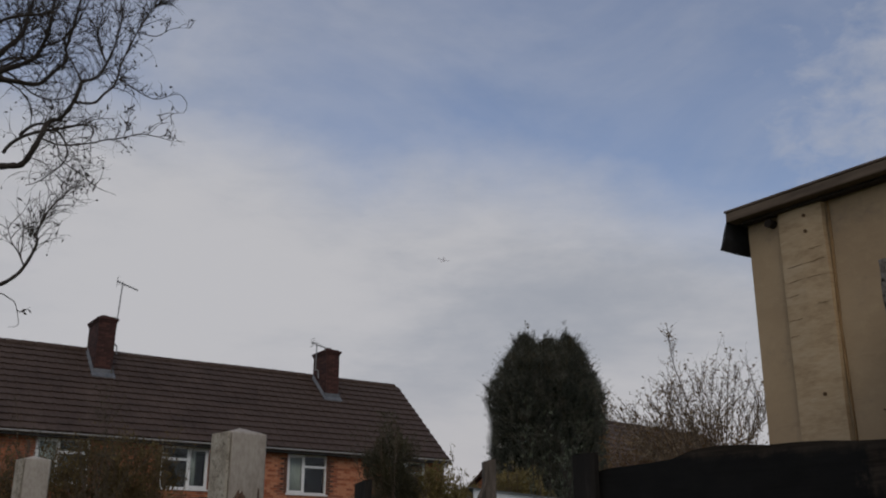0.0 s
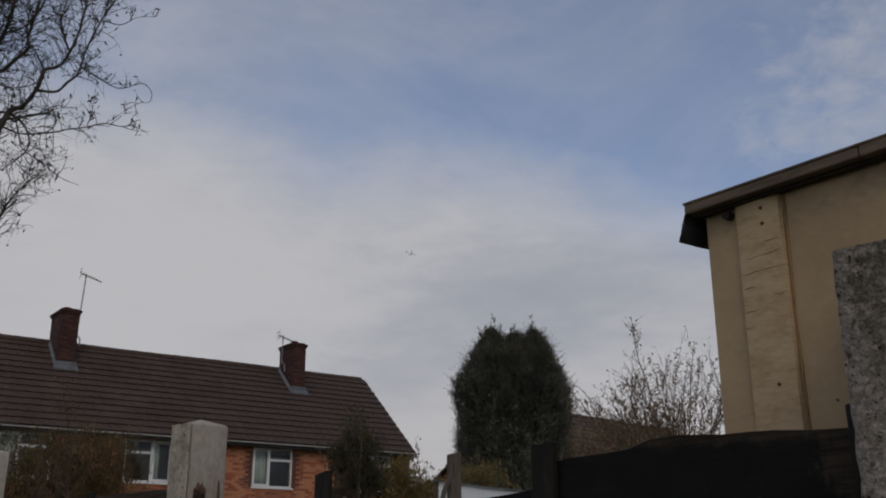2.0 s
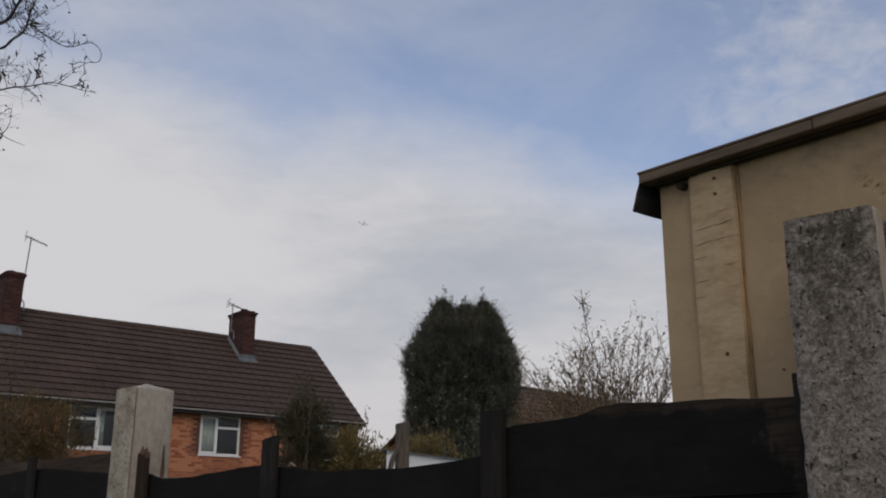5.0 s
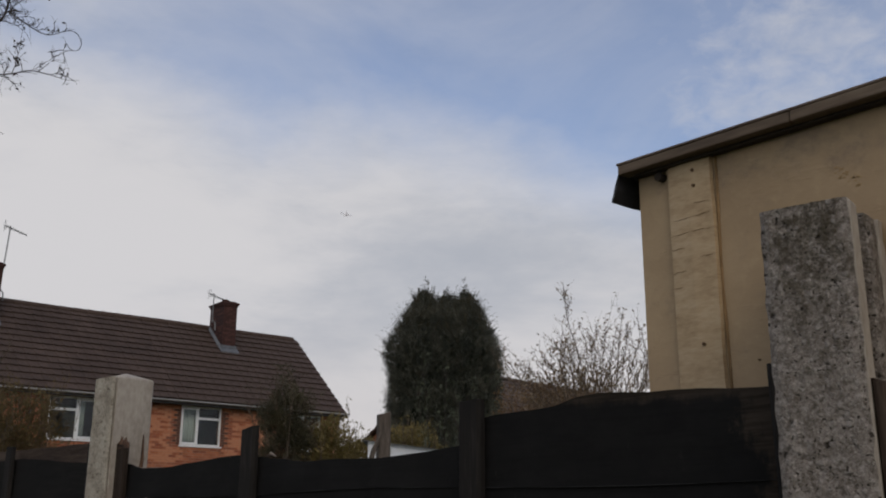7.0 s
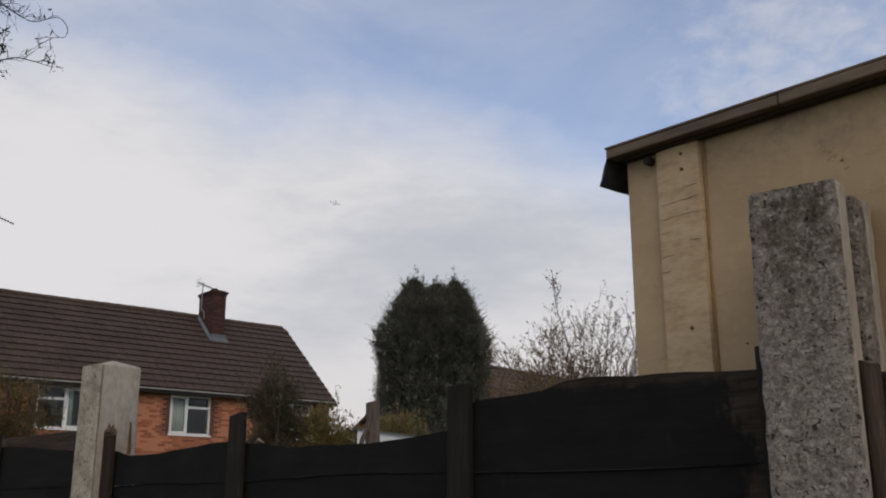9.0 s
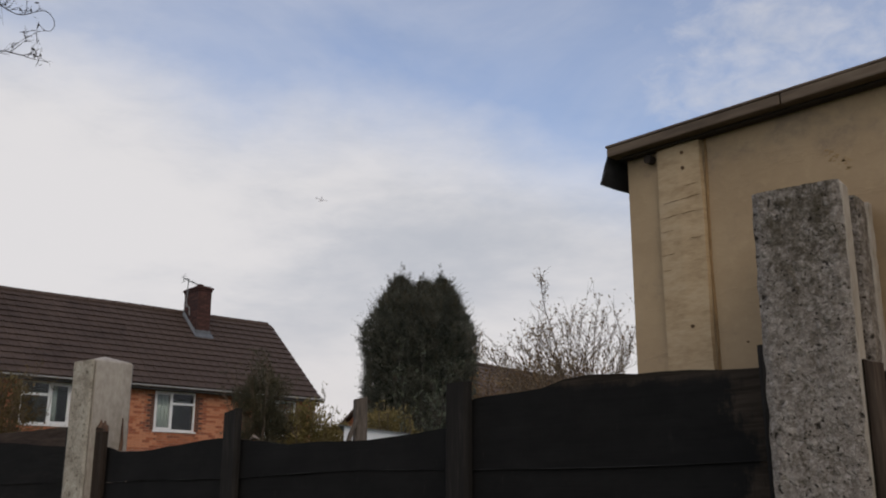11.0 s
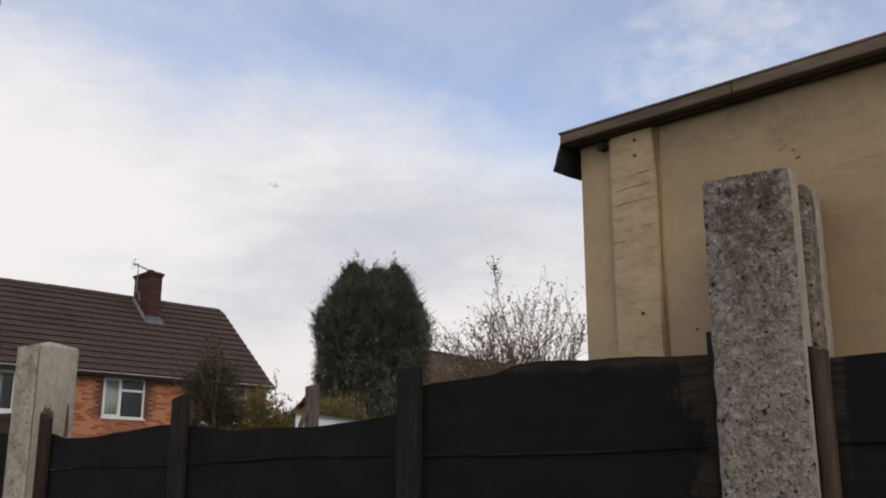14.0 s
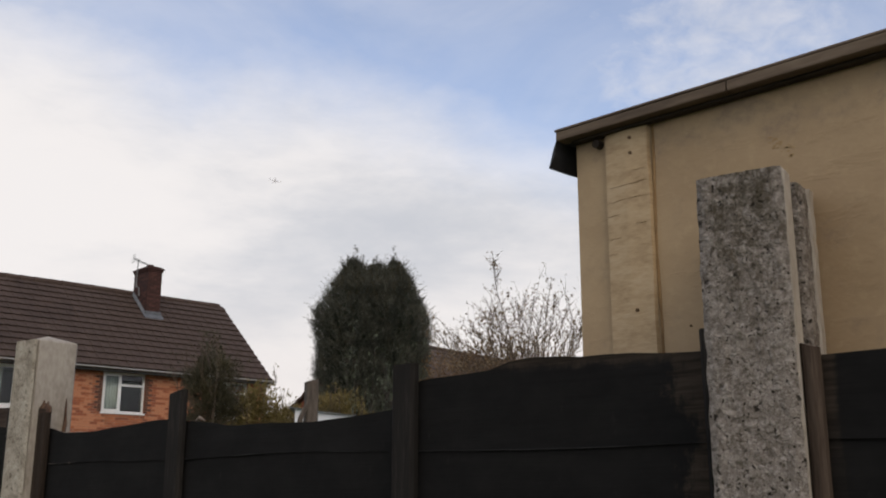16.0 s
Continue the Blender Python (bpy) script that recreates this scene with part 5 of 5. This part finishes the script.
def conifer():
    tree = thing("conifer", "dense dark green cypress with three feathery tops", "tree", (20 * math.sin(radians(39.1)), 20 * math.cos(radians(39.1)), 0))
    rng = random.Random(8)
    bm = bmesh.new()
    tube(bm, [(0, 0, -0.3), (0.02, 0, 1.5), (0, 0, 4.6)], [0.17, 0.13, 0.03], 10)
    part("trunk", bm, BARK, tree)
    az = radians(39.1)
    right = Vector((math.cos(az), -math.sin(az), 0))
    back = Vector((math.sin(az), math.cos(az), 0))
    leaders = [(-0.44, 0.0, 6.08, 0.78), (0.02, 0.12, 6.0, 0.92), (0.42, -0.1, 6.03, 0.74)]

    def radius(z, top, full):
        f = (top - z) / top
        return full * min(1.0, (f * 5.6) ** 0.6) * (0.96 + 0.04 * math.sin(z * 3)) * (1.0 if z > 1.4 else 0.8 + 0.2 * z / 1.4)
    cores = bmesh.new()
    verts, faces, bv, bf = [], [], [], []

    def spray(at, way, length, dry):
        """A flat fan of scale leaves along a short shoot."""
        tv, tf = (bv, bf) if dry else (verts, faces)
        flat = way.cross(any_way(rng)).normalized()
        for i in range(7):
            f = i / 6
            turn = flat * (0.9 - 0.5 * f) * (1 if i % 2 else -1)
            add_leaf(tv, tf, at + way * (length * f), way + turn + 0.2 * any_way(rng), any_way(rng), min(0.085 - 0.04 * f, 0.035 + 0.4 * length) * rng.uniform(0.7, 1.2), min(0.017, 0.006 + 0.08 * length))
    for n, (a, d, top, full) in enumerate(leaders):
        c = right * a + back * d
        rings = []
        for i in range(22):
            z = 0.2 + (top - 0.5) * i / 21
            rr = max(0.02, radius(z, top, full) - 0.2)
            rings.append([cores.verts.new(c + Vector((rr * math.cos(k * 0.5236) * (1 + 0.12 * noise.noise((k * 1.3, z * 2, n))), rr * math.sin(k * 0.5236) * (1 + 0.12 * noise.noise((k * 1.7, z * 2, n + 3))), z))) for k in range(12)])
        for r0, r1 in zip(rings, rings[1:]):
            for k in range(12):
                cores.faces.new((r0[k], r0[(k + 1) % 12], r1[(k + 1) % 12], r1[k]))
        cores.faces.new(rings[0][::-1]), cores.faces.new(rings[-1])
        for _ in range(15000):
            z = 0.25 + (top - 0.3) * rng.random() ** 0.8
            th = rng.uniform(0, 6.2832)
            lump = 0.1 * noise.noise((math.cos(th) * 1.6 + n * 4, math.sin(th) * 1.6, z * 1.5)) + 0.1 * noise.noise((math.cos(th) * 4 + n, math.sin(th) * 4, z * 3))
            out = Vector((math.cos(th), math.sin(th), 0))
            rr = max(0.0, radius(z, top, full) - 0.1 + lump - abs(rng.gauss(0, 0.07)))
            at = c + out * rr + Vector((0, 0, z))
            if rng.random() < 0.1:
                spray(at, (out + Vector((0, 0, rng.uniform(0.5, 1.4))) + 0.3 * any_way(rng)).normalized(), rng.uniform(0.24, 0.36), False)
            rise = 1.5 if z > top - 0.7 else rng.uniform(0.15, 0.9)
            spray(at, (out * rng.uniform(0.6, 1.1) + Vector((0, 0, rise)) + 0.35 * any_way(rng)).normalized(), rng.uniform(0.1, 0.2), rng.random() < (0.3 if z > top - 0.8 else 0.08))
    # feathery leading shoots at the three heads, and smaller ones on the shoulders
    heads = [(-0.4, 0, 6.47, 0.75), (-0.54, 0, 6.3, 0.5), (-0.27, 0, 6.3, 0.5), (0.06, 0.1, 6.3, 0.6), (0.0, 0.1, 6.24, 0.5), (0.14, 0.1, 6.2, 0.5), (0.4, 0, 6.45, 0.75), (0.47, 0, 6.22, 0.5), (0.56, 0, 6.1, 0.5), (-0.66, 0, 6.12, 0.5)]
    for a, d, z, tall in heads:
        c = right * a + back * d
        for i in range(int(64 * tall)):
            low = tall * rng.random() ** 0.8
            w = any_way(rng)
            w = Vector((w.x, w.y, 0)).normalized()
            spray(c + Vector((0, 0, z - low)), (w * 0.8 + Vector((0, 0, 0.9)) + 0.2 * any_way(rng)).normalized(), 0.03 + 0.22 * low, rng.random() < 0.35)
    # solid core reads as painted shade in the gaps between sprays
    part("crown_core", cores, CONIFER_SHADE, tree, "solid inner core coloured as the crown's deep shade")
    cloud_mesh("crown", verts, faces, CONIFER_LEAF, tree, "", "stuff")
    cloud_mesh("dry_foliage", bv, bf, CONIFER_BROWN, tree, "browning foliage tips", "stuff")


conifer()


def stem_bush(name, label, at, stems, height, spread, leaf_mat, leaf, twig_mat, seed, density=1.0, curl=0.08, twigs=6, lean=(0, 0), leaf_from=0.35, radius=0.011, puff=0.02, twig=0.17, dome=None, tilt=0.7, least=0.68, gap=-1.0):
    """A bush of many rising stems with side twigs that carry leaves or buds."""
    bush = thing(name, label, "bush", at)
    rng = random.Random(seed)
    buds, wood = [], bmesh.new()
    for _ in range(stems):
        th = rng.uniform(0, 6.2832)
        way = Vector((math.cos(th) * spread * rng.random() + lean[0], math.sin(th) * spread * rng.random() + lean[1], 1))
        h = height * rng.uniform(least, 1.0)
        line = curl_line(rng, (0.12 * math.cos(th), 0.12 * math.sin(th), -0.05), way, h, 22, curl, 0.015)
        up = min(1.15, h / max(0.4 * h, line[-1].z))
        line = [Vector((p.x, p.y, p.z * up)) for p in line]
        tube(wood, [tuple(p) for p in line], [radius * (1 - 0.8 * i / 22) for i in range(23)], 4)
        buds += [(p, any_way(rng)) for p in line[int(23 * leaf_from):] for _ in range(2)]
        grow_twigs(wood, rng, line, twigs, height * twig, 0.0048, curl, 0.04, 1, buds, leaf_from, tilt)
    tagged(part("stem_mass", wood, twig_mat, bush), "thin brown stems and twigs", kind="stuff")
    verts, faces = [], []
    for p, w in buds:
        n = density
        while n > 0:
            if rng.random() < n:
                add_leaf(verts, faces, p + puff * rng.random() * any_way(rng), w + Vector((0, 0, 0.5)) + 0.5 * any_way(rng), any_way(rng), leaf[0] * rng.uniform(0.6, 1.3), leaf[1] * rng.uniform(0.7, 1.2))
            n -= 1
    if dome:
        rx, rz, count = dome
        for _ in range(count):
            w = any_way(rng)
            r = rng.random() ** 0.4 * (0.8 + 0.55 * noise.noise((w.x * 2.2 + seed, w.y * 2.2, w.z * 2.2)))
            p = Vector((w.x * rx * r, w.y * rx * r, height - rz + w.z * rz * r))
            if noise.noise((p.x * 3.4 + seed, p.y * 3.4, p.z * 3.4)) < gap:
                continue
            add_leaf(verts, faces, p, w + Vector((0, 0, 0.8)) + 0.7 * any_way(rng), any_way(rng), leaf[0] * rng.uniform(0.7, 1.3), leaf[1] * rng.uniform(0.7, 1.2))
    cloud_mesh("foliage", verts, faces, leaf_mat, bush, "", "stuff")
    return bush


def around(az, d):
    return (d * math.sin(radians(az)), d * math.cos(radians(az)), 0)


def catkin_shrub():
    """One old shrub: many stems from a stool, arching outwards over the fence, set with small buds."""
    spot = around(48.4, 9.2)
    bush = thing("budding_shrub", "tall bare shrub with pale catkin buds behind the fence", "bush", spot)
    rng = random.Random(5)
    az = radians(48.4)
    right, back = Vector((math.cos(az), -math.sin(az), 0)), Vector((math.sin(az), math.cos(az), 0))
    crown = [(-0.85, 3.08), (-0.5, 3.2), (-0.1, 3.32), (0.2, 3.46), (0.6, 3.32)]
    buds, wood = [], bmesh.new()

    def shoot(e, d, top, r, count, length):
        w = [any_way(rng) * 0.05 for _ in range(5)]
        pts = [Vector((0.08 * e, 0.08 * d, -0.05)), Vector((0.14 * e, 0.2 * d, 1.2)) + w[0], Vector((0.28 * e, 0.4 * d, 2.1)) + w[1], Vector((0.56 * e, 0.7 * d, 2.1 + 0.5 * (top - 2.1))) + w[2], Vector((0.8 * e, 0.88 * d, 2.1 + 0.78 * (top - 2.1))) + w[3] * 0.7, Vector((e, d, top))]
        line = spline([right * p.x + back * p.y + Vector((0, 0, p.z)) for p in pts], 6)
        m = len(line)
        tube(wood, [tuple(p) for p in line], [r * (1 - 0.75 * i / (m - 1)) for i in range(m)], 5)
        buds.extend((p, any_way(rng)) for p in line[m // 2:] for _ in range(2))
        grow_twigs(wood, rng, line, count, length, 0.0031, 0.06, -0.005, 1, buds, 0.55, 0.85)
    for i in range(32):
        e = -0.85 + 1.45 * rng.random()
        for (a, za), (b, zb) in zip(crown, crown[1:]):
            if a <= e <= b:
                top = za + (zb - za) * (e - a) / (b - a)
        shoot(e, rng.uniform(-0.4, 0.4), top - 0.5 * rng.random() ** 1.6, 0.0066, 9, 0.26)
    shoot(-0.36, 0.0, 3.8, 0.0095, 16, 0.16)
    shoot(0.2, 0.0, 3.52, 0.0085, 10, 0.2)
    shoot(-0.98, 0.0, 3.25, 0.0045, 2, 0.08)
    for e in (-1.0, -0.9, -0.78, -0.7):
        shoot(e, 0.1 * e, 2.98 - 0.3 * e - 0.25, 0.006, 9, 0.2)
    tagged(part("stem_mass", wood, TWIG, bush), "thin brown stems and twigs", kind="stuff")
    verts, faces = [], []
    for p, w in buds:
        for _ in range(rng.choice((1, 1, 2))):
            add_leaf(verts, faces, p + 0.012 * any_way(rng), w + Vector((0, 0, 0.5)), any_way(rng), rng.uniform(0.022, 0.042), rng.uniform(0.012, 0.02))
    cloud_mesh("bud_mass", verts, faces, BUD, bush, "pale grey-brown catkins", "stuff")


catkin_shrub()
LEAFY = dict(twig_mat=TWIG, twig=0.07, puff=0.07, curl=0.02, twigs=6)
HEDGING = {**LEAFY, "leaf": (0.036, 0.02), "density": 1.3}
stem_bush("beech_hedge", "twiggy hedge with dry brown leaves under the budding shrub", around(47.6, 10.5), 24, 3.24, 0.2, BROWN_LEAF, seed=9, dome=(0.85, 0.75, 8500), **HEDGING)
stem_bush("beech_hedge", "twiggy hedge with dry brown leaves beside the conifer", around(45.0, 10.8), 24, 3.22, 0.12, BROWN_LEAF, seed=10, dome=(0.75, 0.75, 8500), **HEDGING)
stem_bush("evergreen_bush", "dark olive evergreen bush in front of the brick house", around(30.0, 12.0), 34, 3.36, 0.06, BUSH_LEAF, (0.042, 0.016), seed=12, density=2.6, dome=(0.44, 0.8, 17000), gap=-0.28, **{**LEAFY, "curl": 0.011, "twig": 0.09})
stem_bush("golden_bush", "loose bush with olive and golden leaves", around(32.7, 12.2), 22, 2.88, 0.07, GOLD_LEAF, (0.046, 0.022), seed=15, density=1.4, dome=(0.5, 0.5, 7500), gap=-0.2, **LEAFY)
stem_bush("golden_bush", "golden green bush with thin upright shoots", around(34.1, 12.6), 18, 2.68, 0.07, GOLD_LEAF, (0.045, 0.02), seed=13, density=1.6, dome=(0.34, 0.36, 2600), **LEAFY)
stem_bush("golden_bush", "low golden green bush under the conifer", around(37.3, 14.5), 20, 3.02, 0.1, GOLD_LEAF, (0.05, 0.024), seed=14, density=1.5, dome=(0.55, 0.45, 4200), **LEAFY)
for i, (a, d, h) in enumerate(((15.9, 13.5, 3.36), (13.8, 13.8, 3.42), (11.0, 13.6, 3.15), (8.6, 13.7, 3.1), (6.2, 13.6, 3.15))):
    stem_bush("garden_hedge", "tall loose hedge of brown twigs with dry leaves", around(a, d), 34, h, 0.13, HEDGE_LEAF, (0.042, 0.023), seed=30 + i, density=1.3, dome=(0.6, 0.86, 8000), **LEAFY)
stem_bush("green_shrub", "thin leafy green sprigs in front of the conifer", around(39.5, 11.5), 14, 3.4, 0.12, SPRIG, (0.045, 0.018), seed=44, density=3.0, least=0.8, lean=(0.03, -0.03), **{**LEAFY, "twig_mat": BARK})
stem_bush("green_shrub", "thin green twiggy shrub standing above the hedge", around(11.8, 13.0), 15, 3.5, 0.15, BUSH_LEAF, (0.045, 0.016), TWIG, 40, 2.2, 0.06, 6)


# ---- small things behind the fence ----
def old_post():
    p = thing("wooden_post", "grey weathered wooden post with a split top", "post", (*around(35.6, 8.0)[:2], 0), turn=-20)
    bm = bmesh.new()
    rings = []
    for i in range(16):
        z = -0.1 + 2.53 * i / 15
        e = 0.004 * noise.noise((z * 4, 1, 1))
        rings.append([bm.verts.new((sx * 0.05 + e, sy * 0.04 + e, z + (0.012 * sx if i == 15 else 0))) for sx, sy in ((-1, -0.7), (-0.8, -1), (0.8, -1), (1, -0.7), (1, 1), (-1, 1))])
    for a, b in zip(rings, rings[1:]):
        for k in range(6):
            bm.faces.new((a[k], a[(k + 1) % 6], b[(k + 1) % 6], b[k]))
    bm.faces.new(rings[0][::-1]), bm.faces.new(rings[-1])
    part("upright", bm, GREY_WOOD, p)
    bm = bmesh.new()
    tube(bm, [(-0.03, -0.03, 2.27), (-0.09, -0.03, 2.13), (-0.14, -0.02, 1.9), (-0.2, 0, 1.2)], [0.016, 0.022, 0.024, 0.024], 6)
    part("brace", bm, GREY_WOOD, p, "dark leaning timber brace")


old_post()


def shed():
    s = thing("garden_shed", "small shed with a pale plastic sheet roof edge", "shed", (6.35, 9.0, 0.035), turn=-38)
    def sheet(name, x0, x1, y0, y1, za, zb, t, mat, label=""):
        bm = bmesh.new()
        v = [bm.verts.new(p) for p in ((x0, y0, za - t), (x1, y0, zb - t), (x1, y1, zb - t), (x0, y1, za - t), (x0, y0, za), (x1, y0, zb), (x1, y1, zb), (x0, y1, za))]
        for q in ((3, 2, 1, 0), (4, 5, 6, 7), (0, 1, 5, 4), (1, 2, 6, 5), (2, 3, 7, 6), (3, 0, 4, 7)):
            bm.faces.new([v[i] for i in q])
        part(name, bm, mat, s, label)
    sheet("front_panel", -0.1, 1.6, 0.0, 0.04, 2.395, 2.18, 2.4, PALE_SHEET, "pale plastic sheet wall")
    sheet("side_panel", -0.1, -0.06, 0.045, 1.6, 2.39, 2.39, 2.4, PALE_SHEET)
    sheet("side_panel", 1.56, 1.6, 0.045, 1.6, 2.18, 2.18, 2.2, PALE_SHEET)
    sheet("back_panel", -0.055, 1.555, 1.56, 1.6, 2.39, 2.19, 2.4, PALE_SHEET)
    sheet("roof", -0.16, 1.68, -0.05, 1.65, 2.406, 2.184, 0.008, LEAD, "grey sheet roof")


shed()


def far_house():
    h = thing("distant_house", "distant house with a plain brown tiled roof", "house", (23.2, 25.0, 0.75), turn=10)
    part("wall", boxes((0, 11, 0, 7, -1.1, 3.6)), BRICK, h)
    n = 12
    for side in (0, 1):
        for i in range(n):
            f0, f1 = i / n, (i + 1) / n
            ya, yb = (-0.3 + 3.8 * f0, -0.3 + 3.8 * f1) if side == 0 else (7.3 - 3.8 * f0, 7.3 - 3.8 * f1)
            za, zb = 3.5 + 2.75 * f0, 3.5 + 2.75 * f1
            bm = bmesh.new()
            v = [bm.verts.new(p) for p in ((-0.2, ya, za + 0.05), (11.2, ya, za + 0.05), (11.2, yb, zb), (-0.2, yb, zb), (-0.2, ya, za - 0.05), (11.2, ya, za - 0.05), (11.2, yb, zb - 0.1), (-0.2, yb, zb - 0.1))]
            for q in ((0, 1, 2, 3), (7, 6, 5, 4), (0, 4, 5, 1), (1, 5, 6, 2), (2, 6, 7, 3), (3, 7, 4, 0)):
                bm.faces.new([v[k] for k in q])
            bmesh.ops.recalc_face_normals(bm, faces=bm.faces)
            part("roof_course", bm, FAR_ROOF, h)
    bm = bmesh.new()
    tube(bm, [(-0.2, 3.5, 6.25), (11.2, 3.5, 6.25)], 0.12, 8)
    part("ridge", bm, FAR_ROOF, h)
    for gx in (0.0, 10.75):
        bm = bmesh.new()
        v = [bm.verts.new(p) for p in ((gx, 0.01, 3.6), (gx, 6.99, 3.6), (gx, 3.5, 6.1), (gx + 0.25, 0.01, 3.6), (gx + 0.25, 6.99, 3.6), (gx + 0.25, 3.5, 6.1))]
        for q in ((0, 1, 2), (5, 4, 3), (0, 3, 4, 1), (1, 4, 5, 2), (2, 5, 3, 0)):
            bm.faces.new([v[i] for i in q])
        part("gable", bm, BRICK, h)


far_house()


# ---- the aeroplane, far up ----
def aeroplane():
    d, az, el = 3000.0, radians(33.0), radians(17.26)
    at = (d * math.sin(az) * math.cos(el), d * math.cos(az) * math.cos(el), 1.62 + d * math.sin(el))
    a = thing("aeroplane", "small white airliner far off in the sky", "aeroplane", at)
    a.matrix_basis = Matrix.Translation(at) @ Euler((radians(-14), radians(8), radians(-20))).to_matrix().to_4x4()
    bm = bmesh.new()
    tube(bm, [(-18, 0, 0.4), (-12, 0, 0.2), (-4, 0, 0), (12, 0, 0), (16, 0, 0), (18.5, 0, -0.5)], [0.4, 1.6, 2.0, 2.0, 1.5, 0.3], 12)
    part("fuselage", bm, AIRCRAFT, a, smooth=True)

    def fin(name, pts, thick, up=False):
        bm = bmesh.new()
        off = Vector((0, thick, 0)) if up else Vector((0, 0, thick))
        lo, hi = [bm.verts.new(Vector(p) - off) for p in pts], [bm.verts.new(Vector(p) + off) for p in pts]
        bm.faces.new(lo[::-1]), bm.faces.new(hi)
        for i in range(len(pts)):
            bm.faces.new((lo[i], lo[(i + 1) % len(pts)], hi[(i + 1) % len(pts)], hi[i]))
        bmesh.ops.recalc_face_normals(bm, faces=bm.faces)
        part(name, bm, AIRCRAFT, a)
    for s in (1, -1):
        fin("wing", [(5, 1.5 * s, -0.8), (-4, 16.5 * s, 0.8), (-6, 16.5 * s, 0.8), (-2, 1.5 * s, -0.8)], 0.25)
        fin("tailplane", [(-13.5, 0.8 * s, 0.8), (-17, 6 * s, 1.2), (-18.4, 6 * s, 1.2), (-17, 0.8 * s, 0.8)], 0.15)
        bm = bmesh.new()
        tube(bm, [(4.5, 5.5 * s, -1.9), (3.5, 5.5 * s, -1.9), (0.5, 5.5 * s, -1.8)], [0.9, 1.05, 0.6], 10)
        part("engine", bm, AIRCRAFT, a)
    fin("tail_fin", [(-12, 0, 1.5), (-17, 0, 7), (-19, 0, 7), (-17.5, 0, 1.0)], 0.2, True)


aeroplane()
